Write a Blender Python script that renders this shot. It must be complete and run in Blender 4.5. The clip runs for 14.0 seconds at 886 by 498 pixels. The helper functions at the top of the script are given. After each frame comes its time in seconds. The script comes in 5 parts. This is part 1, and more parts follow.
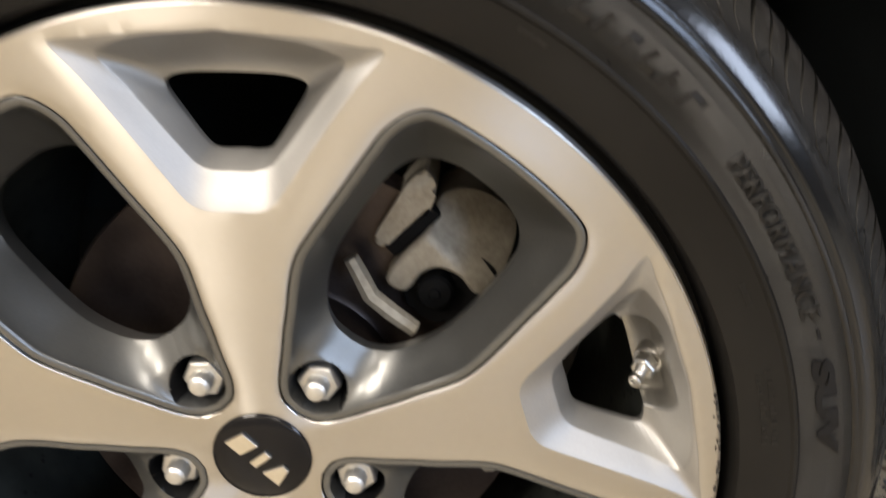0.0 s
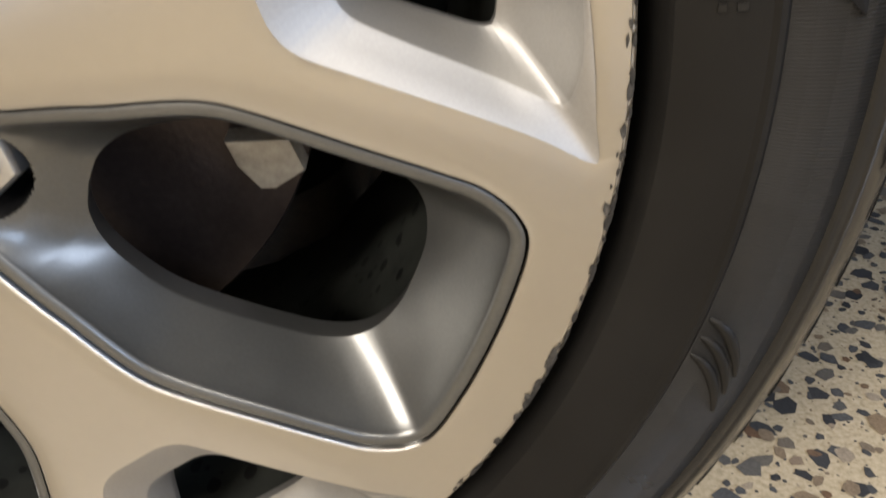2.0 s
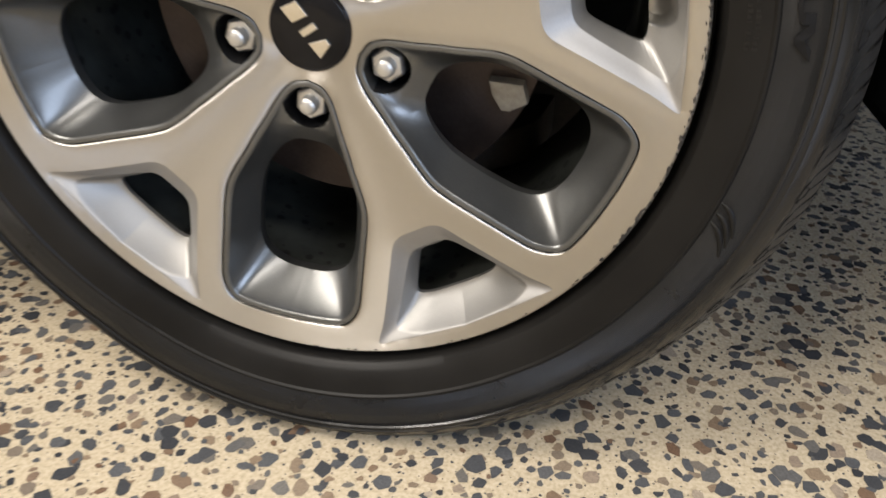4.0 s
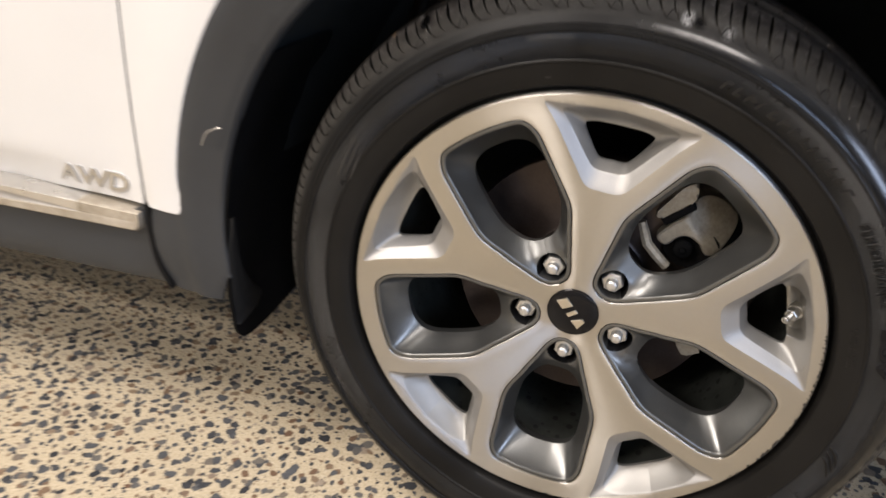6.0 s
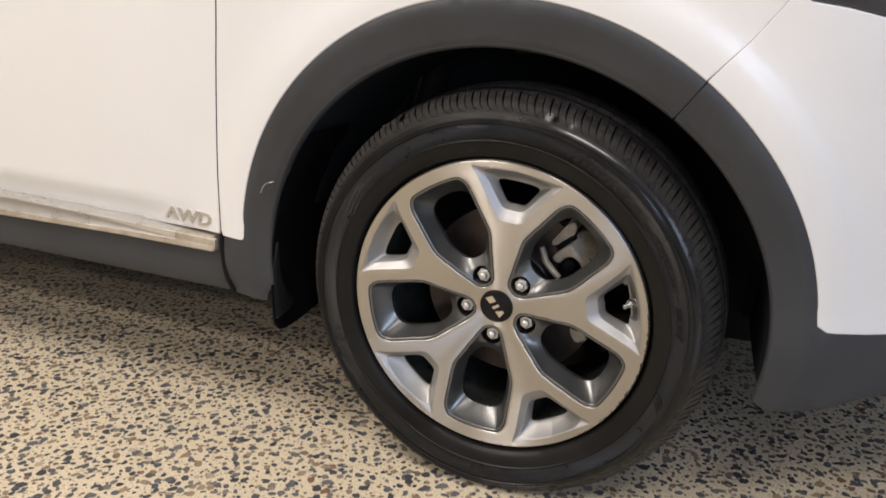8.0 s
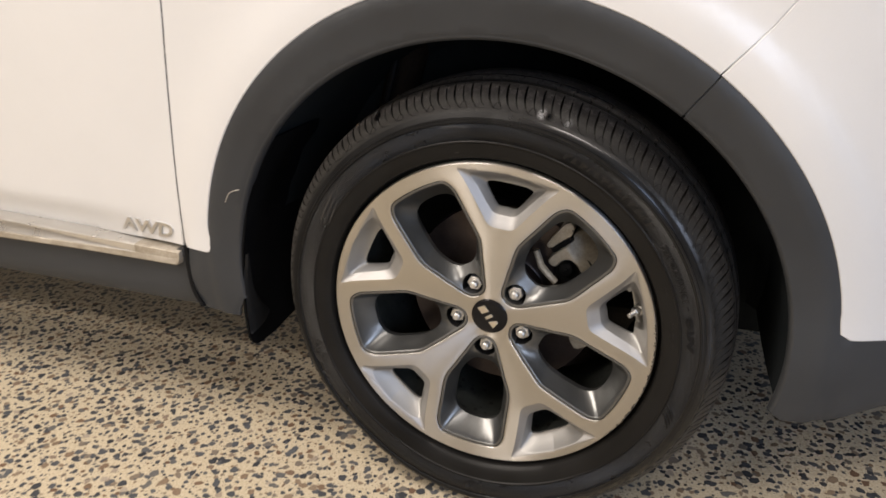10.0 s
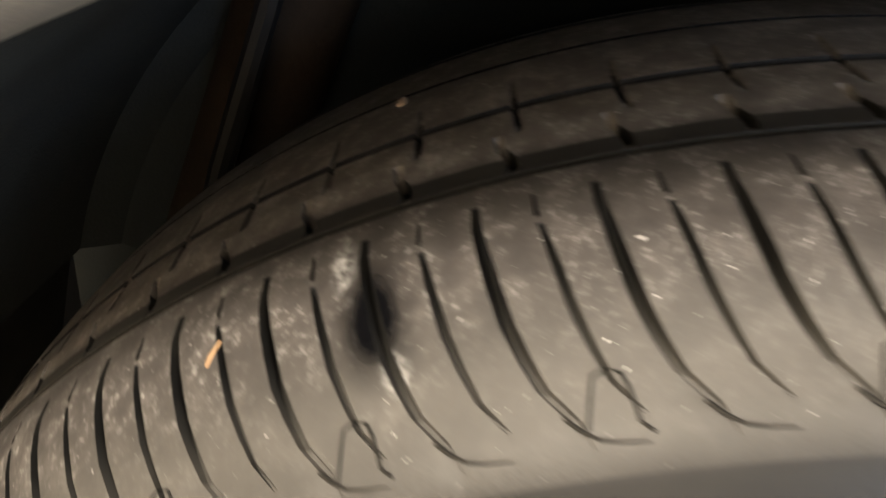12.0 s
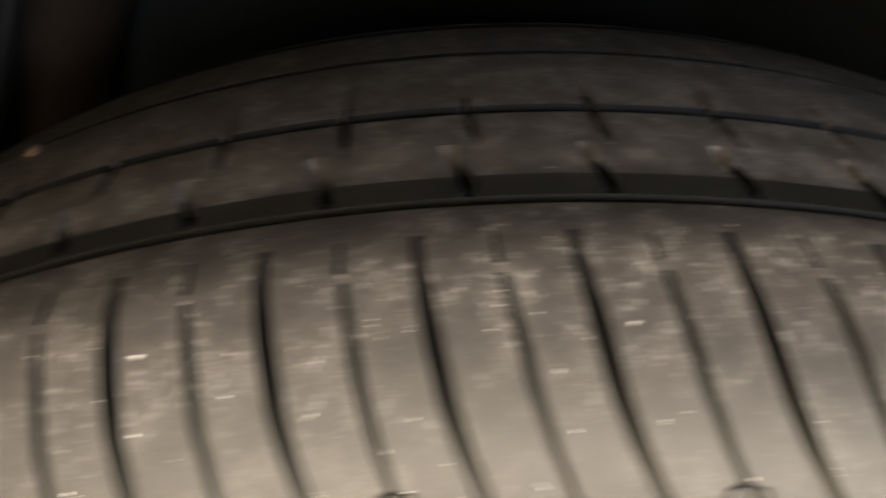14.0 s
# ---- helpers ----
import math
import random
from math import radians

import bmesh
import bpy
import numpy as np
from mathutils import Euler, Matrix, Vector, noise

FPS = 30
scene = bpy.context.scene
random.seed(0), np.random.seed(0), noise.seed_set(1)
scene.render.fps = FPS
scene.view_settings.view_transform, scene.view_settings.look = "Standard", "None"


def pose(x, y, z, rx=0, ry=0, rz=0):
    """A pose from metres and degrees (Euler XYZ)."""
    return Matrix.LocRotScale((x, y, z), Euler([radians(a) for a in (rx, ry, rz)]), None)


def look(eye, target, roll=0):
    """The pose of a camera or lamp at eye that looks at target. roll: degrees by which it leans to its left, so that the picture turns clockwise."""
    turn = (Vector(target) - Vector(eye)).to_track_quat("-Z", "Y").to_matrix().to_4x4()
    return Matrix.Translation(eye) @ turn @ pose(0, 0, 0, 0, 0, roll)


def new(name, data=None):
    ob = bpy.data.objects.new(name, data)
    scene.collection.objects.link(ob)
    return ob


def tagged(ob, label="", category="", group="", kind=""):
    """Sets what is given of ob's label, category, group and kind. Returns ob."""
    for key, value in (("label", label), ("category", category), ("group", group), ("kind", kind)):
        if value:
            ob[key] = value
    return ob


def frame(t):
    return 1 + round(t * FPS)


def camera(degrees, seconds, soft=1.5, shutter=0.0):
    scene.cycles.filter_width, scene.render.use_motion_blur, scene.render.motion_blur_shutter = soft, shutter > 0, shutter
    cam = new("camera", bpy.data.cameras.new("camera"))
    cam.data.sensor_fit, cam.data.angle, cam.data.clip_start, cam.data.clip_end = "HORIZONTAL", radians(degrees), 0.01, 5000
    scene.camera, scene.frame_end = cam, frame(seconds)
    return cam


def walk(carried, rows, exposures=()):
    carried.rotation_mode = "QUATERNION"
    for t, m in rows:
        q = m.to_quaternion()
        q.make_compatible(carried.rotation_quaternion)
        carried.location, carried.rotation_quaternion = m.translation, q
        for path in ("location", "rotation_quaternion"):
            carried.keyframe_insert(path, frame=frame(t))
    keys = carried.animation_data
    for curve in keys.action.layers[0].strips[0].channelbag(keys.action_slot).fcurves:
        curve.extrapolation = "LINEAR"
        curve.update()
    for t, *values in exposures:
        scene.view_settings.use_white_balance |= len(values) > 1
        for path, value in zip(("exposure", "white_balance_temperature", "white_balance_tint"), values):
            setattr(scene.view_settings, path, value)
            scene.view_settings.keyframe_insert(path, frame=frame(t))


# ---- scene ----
FOV = 61.03
cam = camera(FOV, 14.0, soft=1.6, shutter=0.45)
ROWS = [
    (0, 0.1542, -0.3890, 0.6099, 68.46, 6.49, 2.54),
    (0.5, 0.1783, -0.3377, 0.5431, 64.24, 8.65, 0.45),
    (1, 0.2030, -0.2725, 0.4635, 63.17, 8.21, -1.36),
    (1.5, 0.2085, -0.2481, 0.4356, 60.61, 6.79, -3.31),
    (2, 0.1990, -0.2509, 0.4141, 57.89, 5.14, -3.49),
    (2.2, 0.1980, -0.2504, 0.4082, 57.15, 4.45, -3.51),
    (4.3, 0.1907, -0.5500, 0.5233, 59.15, -0.71, 13.09),
    (4.4, 0.1776, -0.5606, 0.5365, 59.02, -1.17, 13.27),
    (4.5, 0.1743, -0.5758, 0.5287, 60.25, -0.86, 14.24),
    (5, 0.0952, -0.5317, 0.5576, 61.96, 1.15, 16.48),
    (5.3, 0.0640, -0.5300, 0.6050, 62.00, 0.10, 15.50),
    (5.5, 0.0691, -0.5501, 0.6335, 62.85, -0.75, 16.47),
    (5.7, 0.0644, -0.6204, 0.7104, 61.35, -0.79, 16.46),
    (5.8, 0.0700, -0.6597, 0.7536, 60.95, -0.76, 17.32),
    (6, 0.0977, -0.7688, 0.7948, 63.35, -0.07, 18.92),
    (6.2, 0.1252, -0.8672, 0.8037, 65.34, 0.27, 19.42),
    (6.5, 0.1840, -0.9911, 0.8291, 66.61, 0.80, 19.85),
    (6.8, 0.2538, -1.0728, 0.8284, 67.10, 0.00, 20.45),
    (7, 0.3029, -1.1160, 0.8344, 67.69, 0.19, 20.42),
    (7.2, 0.3300, -1.1440, 0.8360, 68.53, -0.30, 20.68),
    (7.5, 0.3531, -1.1634, 0.8426, 69.33, -0.11, 21.33),
    (8, 0.3607, -1.1671, 0.8567, 71.13, -0.48, 22.15),
    (8.2, 0.3592, -1.1659, 0.8636, 71.61, -0.54, 22.35),
    (10.3, 0.2772, -0.9771, 0.9077, 67.11, 2.09, 18.31),
    (10.5, 0.2412, -0.8518, 0.9052, 66.80, 2.88, 15.49),
    (10.6, 0.2004, -0.7772, 0.9182, 65.24, 2.93, 12.92),
    (10.8, 0.1411, -0.5850, 0.8823, 64.38, 1.90, 11.52),
    (11, 0.0738, -0.4273, 0.8331, 64.29, 1.54, 8.87),
    (11.3, -0.0080, -0.3019, 0.7993, 63.90, -0.60, 7.70),
    (11.5, -0.0613, -0.2380, 0.8000, 60.50, -2.10, 8.05),
    (11.8, -0.1270, -0.1865, 0.7738, 58.95, -4.95, 5.80),
    (12, -0.1628, -0.1522, 0.7541, 58.25, -6.91, 4.20),
    (12.5, -0.1845, -0.1323, 0.7503, 57.37, -10.28, 2.97),
    (13, -0.1934, -0.1275, 0.7470, 57.01, -10.89, 2.79),
    (13.5, -0.1676, -0.1246, 0.7558, 57.06, -9.54, 2.21),
    (14, -0.0877, -0.1155, 0.7688, 57.74, -8.15, -0.58),
]
EXPOSURES = [
    (0.0, 0.35, 6500, 12), (1.0, 0.34, 6450, 12), (2.2, 0.28, 6400, 12), (4.5, 0.05, 6200, 12), (6.0, 0.02, 6250, 15), (8.2, -0.25, 6200, 15), (10.5, -0.2, 6450, 15),
    (11.0, 1.05, 6600, 12), (11.3, 1.7, 6950, 12), (11.6, 2.1, 7250, 12), (12.2, 2.1, 7250, 11), (13.2, 2.1, 7250, 11), (14.0, 2.2, 7250, 11),
]
walk(cam, [(t, pose(x, y, z, rx, ry, rz)) for t, x, y, z, rx, ry, rz in ROWS], EXPOSURES)

# ---- world and lamps ----
world = bpy.data.worlds.new("world")
scene.world = world
world.use_nodes = True
world.node_tree.nodes["Background"].inputs["Color"].default_value = (0.75, 0.8, 0.9, 1)
world.node_tree.nodes["Background"].inputs["Strength"].default_value = 0.05


def area_lamp(name, place, target, sx, sy, watts, colour):
    data = bpy.data.lights.new(name, "AREA")
    data.shape, data.size, data.size_y, data.energy, data.color = "RECTANGLE", sx, sy, watts, colour
    ob = new(name, data)
    ob.matrix_world = look(place, target)
    return ob


# warm tubes along the ceiling on the open side, cool daylight from the doorway ahead of the car
area_lamp("ceiling_lamp", (-1.3, -1.15, 2.92), (-1.3, -1.15, 0), 1.2, 1.0, 96, (1.0, 0.91, 0.78))
area_lamp("ceiling_lamp", (1.0, -1.7, 2.92), (1.0, -1.7, 0), 1.2, 0.5, 44, (1.0, 0.92, 0.81))
area_lamp("ceiling_lamp", (-1.8, -3.0, 2.92), (-1.8, -3.0, 0), 1.8, 0.4, 132, (1.0, 0.92, 0.80))
area_lamp("doorway_daylight", (4.40, -1.6, 1.85), (0, -0.8, 0.7), 1.2, 1.3, 72, (0.68, 0.80, 1.0))
area_lamp("window_daylight", (2.4, -3.82, 1.6), (2.2, 0, 1.2), 1.4, 1.4, 56, (0.58, 0.74, 1.0))

# ---- materials ----
def material(name):
    m = bpy.data.materials.new(name)
    m.use_nodes = True
    t = m.node_tree
    return m, t, t.nodes["Principled BSDF"]


def node(t, kind, **values):
    n = t.nodes.new(kind)
    for key, v in values.items():
        n.inputs[key.replace("_", " ")].default_value = v
    return n


def ramp(t, source, stops):
    n = t.nodes.new("ShaderNodeValToRGB")
    e = n.color_ramp.elements
    while len(e) < len(stops):
        e.new(0.5)
    for i, (p, c) in enumerate(stops):
        e[i].position = p
        e[i].color = c if len(c) == 4 else (*c, 1)
    t.links.new(source, n.inputs["Fac"])
    return n


def grey(v):
    return (v, v, v, 1)


def noise_tex(t, scale, detail=4.0, rough=0.55, stretch=None):
    co = t.nodes.new("ShaderNodeTexCoord")
    n = node(t, "ShaderNodeTexNoise", Scale=scale, Detail=detail, Roughness=rough)
    if stretch:
        mp = t.nodes.new("ShaderNodeMapping")
        mp.inputs["Scale"].default_value = stretch
        t.links.new(co.outputs["Object"], mp.inputs["Vector"])
        t.links.new(mp.outputs["Vector"], n.inputs["Vector"])
    else:
        t.links.new(co.outputs["Object"], n.inputs["Vector"])
    return n


def bump(t, bsdf, height, strength, distance):
    b = node(t, "ShaderNodeBump", Strength=strength, Distance=distance)
    t.links.new(height, b.inputs["Height"])
    t.links.new(b.outputs["Normal"], bsdf.inputs["Normal"])
    return b


def surface(name, dark, light, rough=(0.4, 0.6), metallic=0.0, scale=30.0, fine=400.0, relief=0.0, coat=0.0, stops=(0.35, 0.7), gloss=0.5):
    """Two-scale varied paint, metal, rubber or plastic."""
    m, t, b = material(name)
    big, small = noise_tex(t, scale), noise_tex(t, fine, 3.0)
    mix = t.nodes.new("ShaderNodeMix")
    mix.data_type = "FLOAT"
    mix.inputs[0].default_value = 0.35
    t.links.new(big.outputs["Fac"], mix.inputs[2])
    t.links.new(small.outputs["Fac"], mix.inputs[3])
    c = ramp(t, mix.outputs[0], [(stops[0], dark), (stops[1], light)])
    r = ramp(t, big.outputs["Fac"], [(0.3, grey(rough[0])), (0.7, grey(rough[1]))])
    t.links.new(c.outputs["Color"], b.inputs["Base Color"])
    t.links.new(r.outputs["Color"], b.inputs["Roughness"])
    b.inputs["Metallic"].default_value = metallic
    b.inputs["Coat Weight"].default_value = coat
    b.inputs["Specular IOR Level"].default_value = gloss
    b.inputs["Coat Roughness"].default_value = 0.05
    if relief:
        bump(t, b, small.outputs["Fac"], 0.5, relief)
    return m


MACHINED = surface("machined_alloy", (0.505, 0.492, 0.470), (0.530, 0.516, 0.494), (0.30, 0.34), 1.0, 14, 220)


def brushed(m):
    """Lathe-turned rings about the hub."""
    t = m.node_tree
    b = t.nodes["Principled BSDF"]
    tan = t.nodes.new("ShaderNodeTangent")
    tan.direction_type, tan.axis = "RADIAL", "Y"
    t.links.new(tan.outputs["Tangent"], b.inputs["Tangent"])
    b.inputs["Anisotropic"].default_value = 0.97
    b.inputs["Anisotropic Rotation"].default_value = 0.25


brushed(MACHINED)
WELL = surface("cast_well_paint", (0.29, 0.28, 0.255), (0.35, 0.34, 0.315), (0.34, 0.42), 0.8, 18, 900, 0.00003)
BEVEL = surface("polished_bevel", (0.36, 0.355, 0.348), (0.43, 0.424, 0.416), (0.54, 0.62), 1.0, 20, 900, 0.00002)
POCKET = surface("silver_paint", (0.30, 0.295, 0.283), (0.355, 0.349, 0.336), (0.47, 0.53), 0.85, 18, 900, 0.00003)
GUNMETAL = surface("gunmetal_paint", (0.114, 0.116, 0.114), (0.144, 0.146, 0.143), (0.28, 0.35), 0.78, 16, 700, 0.00003, coat=0.1)
# Near-black for joints and recesses, whose shade is put into the colour.
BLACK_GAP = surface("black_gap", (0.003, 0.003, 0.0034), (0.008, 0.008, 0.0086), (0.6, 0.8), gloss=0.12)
CHROME = surface("chrome", (0.48, 0.475, 0.46), (0.58, 0.575, 0.56), (0.26, 0.36), 1.0, 40, 900)
NUT = surface("nut_zinc", (0.50, 0.49, 0.465), (0.62, 0.61, 0.58), (0.36, 0.46), 0.8, 60, 900)
CAP_BLACK = surface("cap_black", (0.003, 0.003, 0.004), (0.006, 0.006, 0.007), (0.15, 0.2), 0.0, 20, 500, gloss=0.22)
EMBLEM = surface("emblem_silver", (0.62, 0.58, 0.50), (0.72, 0.68, 0.60), (0.3, 0.4), 1.0)
CAST = surface("cast_metal", (0.27, 0.243, 0.196), (0.52, 0.48, 0.40), (0.45, 0.65), 0.4, 42, 260, 0.0006)
RUST = surface("brake_disc_steel", (0.036, 0.027, 0.0245), (0.066, 0.051, 0.0455), (0.30, 0.42), 0.6, 25, 300, 0.0003)
DARK_METAL = surface("dark_suspension", (0.02, 0.019, 0.017), (0.07, 0.055, 0.042), (0.5, 0.8), 0.2, 18, 200, 0.0006)
BROWN = surface("rusty_dust", (0.012, 0.0085, 0.006), (0.030, 0.021, 0.0155), (0.6, 0.9), 0.0, 18, 200, 0.0006, gloss=0.08)
WHITE_PAINT = surface("white_paint", (0.60, 0.595, 0.585), (0.64, 0.635, 0.625), (0.32, 0.40), 0.0, 3, 900, 0.0, coat=0.2)
CLADDING = surface("textured_plastic", (0.0265, 0.0285, 0.0312), (0.0375, 0.0402, 0.0436), (0.48, 0.56), 0.0, 8, 1600, 0.00012, gloss=0.36)
LINER = surface("liner_felt", (0.0075, 0.0096, 0.0108), (0.0130, 0.0165, 0.0185), (0.8, 0.95), 0.0, 20, 500, 0.0006, gloss=0.12)
TRIM = surface("satin_trim", (0.58, 0.56, 0.525), (0.64, 0.62, 0.585), (0.26, 0.34), 0.8, 22, 160)
TRIM_WORN = surface("scuffed_trim", (0.30, 0.262, 0.205), (0.50, 0.455, 0.385), (0.34, 0.52), 0.4, 26, 160)
BADGE = surface("badge_chrome", (0.62, 0.62, 0.62), (0.70, 0.70, 0.70), (0.3, 0.4), 1.0)
WALL_PAINT = surface("wall_paint", (0.40, 0.375, 0.335), (0.47, 0.44, 0.395), (0.7, 0.9), 0.0, 2, 60, 0.0004)
CEILING_PAINT = surface("ceiling_paint", (0.44, 0.415, 0.37), (0.50, 0.47, 0.42), (0.8, 0.9), 0.0, 2, 60)
LETTER = surface("raised_letter_rubber", (0.0045, 0.0045, 0.005), (0.0088, 0.0088, 0.0095), (0.45, 0.6), 0.0, 60, 500, gloss=0.18)
SMALL_PRINT = surface("small_print_rubber", (0.006, 0.0058, 0.0056), (0.0105, 0.0102, 0.0098), (0.35, 0.45), 0.0, 60, 500, gloss=0.3)
FLAP = surface("flap_plastic", (0.003, 0.0032, 0.0036), (0.006, 0.0063, 0.007), (0.5, 0.6), 0.0, 20, 500, gloss=0.07)
FLANGE = surface("dusty_flange", (0.0055, 0.0056, 0.0058), (0.009, 0.0091, 0.0093), (0.6, 0.75), 0.0, 30, 500, gloss=0.2)
GLASS_DARK = surface("headlamp_lens", (0.012, 0.013, 0.016), (0.03, 0.03, 0.035), (0.05, 0.1), 0.0, 10, 100, coat=1.0)
SCUFF = surface("kerb_scuff", (0.012, 0.011, 0.010), (0.10, 0.092, 0.08), (0.5, 0.8), 0.3, 300, 900, 0.0005)
STRAW = surface("dry_straw", (0.26, 0.145, 0.06), (0.36, 0.21, 0.10), (0.6, 0.8))


def rubber_material():
    m, t, b = material("tyre_rubber")
    big, small, speck = noise_tex(t, 9.0), noise_tex(t, 700.0, 3.0), noise_tex(t, 160.0, 2.0)
    c = ramp(t, big.outputs["Fac"], [(0.3, (0.0060, 0.0057, 0.0053)), (0.75, (0.0122, 0.0116, 0.0108))])
    t.links.new(c.outputs["Color"], b.inputs["Base Color"])
    r = ramp(t, big.outputs["Fac"], [(0.3, grey(0.33)), (0.7, grey(0.47))])
    b.inputs["Specular IOR Level"].default_value = 0.15
    t.links.new(r.outputs["Color"], b.inputs["Roughness"])
    bump(t, b, small.outputs["Fac"], 0.4, 0.0002)
    return m


def ribbed_material():
    """The lighter sidewall band with fine radial ribs."""
    m, t, b = material("ribbed_rubber")
    big = noise_tex(t, 14.0)
    c = ramp(t, big.outputs["Fac"], [(0.3, (0.0115, 0.0115, 0.0115)), (0.75, (0.0188, 0.0188, 0.0188))])
    smear = noise_tex(t, 22.0, 5.0, 0.6)
    r = ramp(t, smear.outputs["Fac"], [(0.35, grey(0.25)), (0.65, grey(0.40))])
    t.links.new(r.outputs["Color"], b.inputs["Roughness"])
    b.inputs["Specular IOR Level"].default_value = 0.6
    co = t.nodes.new("ShaderNodeTexCoord")
    sep = t.nodes.new("ShaderNodeSeparateXYZ")
    t.links.new(co.outputs["Object"], sep.inputs[0])
    ang = t.nodes.new("ShaderNodeMath")
    ang.operation = "ARCTAN2"
    t.links.new(sep.outputs["Z"], ang.inputs[0])
    t.links.new(sep.outputs["X"], ang.inputs[1])
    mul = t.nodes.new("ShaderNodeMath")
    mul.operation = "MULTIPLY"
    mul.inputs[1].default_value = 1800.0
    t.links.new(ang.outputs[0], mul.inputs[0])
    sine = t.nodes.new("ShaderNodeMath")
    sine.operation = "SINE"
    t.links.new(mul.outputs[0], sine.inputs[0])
    # Lit crests and shaded valleys are put into the colour, over the bump.
    rib_shade = ramp(t, sine.outputs[0], [(0.2, grey(0.15)), (0.55, grey(0.5)), (0.95, grey(2.4))])
    t.links.new(blend(t, 1.0, c.outputs["Color"], rib_shade.outputs["Color"], "MULTIPLY"), b.inputs["Base Color"])
    bump(t, b, sine.outputs[0], 1.0, 0.0010)
    return m


def blend(t, fac, a, b, mode="MIX"):
    """A colour mix of sockets or plain colours."""
    n = t.nodes.new("ShaderNodeMix")
    n.data_type, n.blend_type = "RGBA", mode
    for v, k in ((fac, 0), (a, 6), (b, 7)):
        if isinstance(v, (int, float, tuple)):
            n.inputs[k].default_value = v
        else:
            t.links.new(v, n.inputs[k])
    return n.outputs[2]


def tread_material():
    """Dusty rubber, scuffed and gritty on the ribs, cleaner towards the sidewall, with wet black spots."""
    m, t, b = material("dusty_tread_rubber")
    big, small, speck, mott = noise_tex(t, 26.0, 5.0, 0.6), noise_tex(t, 520.0, 3.0), noise_tex(t, 620.0, 5.0, 0.7, (1, 0.7, 1)), noise_tex(t, 120.0, 7.0, 0.70, (1, 0.8, 1))
    co = t.nodes.new("ShaderNodeTexCoord")
    sep = t.nodes.new("ShaderNodeSeparateXYZ")
    t.links.new(co.outputs["Object"], sep.inputs[0])
    shift = t.nodes.new("ShaderNodeMath")
    shift.operation, shift.inputs[1].default_value = "MULTIPLY_ADD", 10.0
    shift.inputs[2].default_value = 0.8
    t.links.new(sep.outputs["Y"], shift.inputs[0])
    fore = t.nodes.new("ShaderNodeMath")
    fore.operation, fore.inputs[1].default_value = "MULTIPLY_ADD", 2.2
    t.links.new(sep.outputs["X"], fore.inputs[0])
    t.links.new(big.outputs["Fac"], fore.inputs[2])
    dressed = ramp(t, fore.outputs[0], [(0.72, grey(0)), (0.95, grey(1))])
    worn = ramp(t, shift.outputs[0], [(0.205, grey(0)), (0.37, grey(1))])
    worn = blend(t, blend(t, 0.45, grey(0), dressed.outputs["Color"]), worn.outputs["Color"], grey(0))
    clean = ramp(t, big.outputs["Fac"], [(0.35, (0.0100, 0.0097, 0.0092)), (0.7, (0.0180, 0.0175, 0.0166))])
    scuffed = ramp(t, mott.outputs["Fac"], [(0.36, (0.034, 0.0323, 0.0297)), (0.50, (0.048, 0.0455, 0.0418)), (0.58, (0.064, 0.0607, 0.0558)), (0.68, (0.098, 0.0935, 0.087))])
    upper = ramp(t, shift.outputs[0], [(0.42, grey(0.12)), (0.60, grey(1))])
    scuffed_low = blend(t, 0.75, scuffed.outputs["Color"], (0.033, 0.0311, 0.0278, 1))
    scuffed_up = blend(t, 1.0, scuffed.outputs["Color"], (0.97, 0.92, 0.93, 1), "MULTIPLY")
    # Inner ribs doubled in colour, standing in for light that reaches them.
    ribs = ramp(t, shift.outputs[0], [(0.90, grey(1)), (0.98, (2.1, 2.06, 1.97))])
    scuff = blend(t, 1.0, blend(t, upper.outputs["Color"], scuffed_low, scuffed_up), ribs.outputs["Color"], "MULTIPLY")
    base = blend(t, worn, clean.outputs["Color"], scuff)
    grit = ramp(t, speck.outputs["Fac"], [(0.53, grey(0)), (0.66, grey(0.8))])
    cluster = ramp(t, mott.outputs["Fac"], [(0.47, grey(0.04)), (0.54, grey(1))])
    fac = blend(t, 1.0, grit.outputs["Color"], cluster.outputs["Color"], "MULTIPLY")
    fac = blend(t, 1.0, fac, blend(t, 1.0, worn, upper.outputs["Color"], "MULTIPLY"), "MULTIPLY")
    spark = ramp(t, small.outputs["Fac"], [(0.70, grey(0)), (0.76, grey(1))])
    glint = blend(t, 1.0, spark.outputs["Color"], worn, "MULTIPLY")
    base = blend(t, glint, base, (0.45, 0.44, 0.42, 1))
    dusty = blend(t, fac, base, (0.235, 0.228, 0.215, 1))
    wet = None
    pale = None
    # Pale spots: one chalky smear, the others wet glints put into the colour.
    for a, y, size, pale_spot in ((119.35, -0.025, 0.0084, 0), (74.6, -0.050, 0.0045, 0), (76.3, -0.046, 0.0050, 1), (70.0, -0.051, 0.0040, 1), (118.75, -0.0375, 0.0022, 1), (120.4, -0.0125, 0.0026, 1)):
        wob = t.nodes.new("ShaderNodeVectorMath")
        wob.operation = "MULTIPLY_ADD"
        wob.inputs[1].default_value = (0.004, 0.004, 0.004)
        t.links.new(big.outputs["Color"], wob.inputs[0])
        t.links.new(co.outputs["Object"], wob.inputs[2])
        long = t.nodes.new("ShaderNodeVectorMath")
        long.operation = "MULTIPLY"
        long.inputs[1].default_value = (1.0, 0.34, 1.0)
        t.links.new(wob.outputs["Vector"], long.inputs[0])
        d = t.nodes.new("ShaderNodeVectorMath")
        d.operation = "DISTANCE"
        r = float(np.interp(y, [-0.051, -0.046, -0.0375, -0.024, -0.0125], [0.343, 0.343, 0.3508, 0.358, 0.3638]))
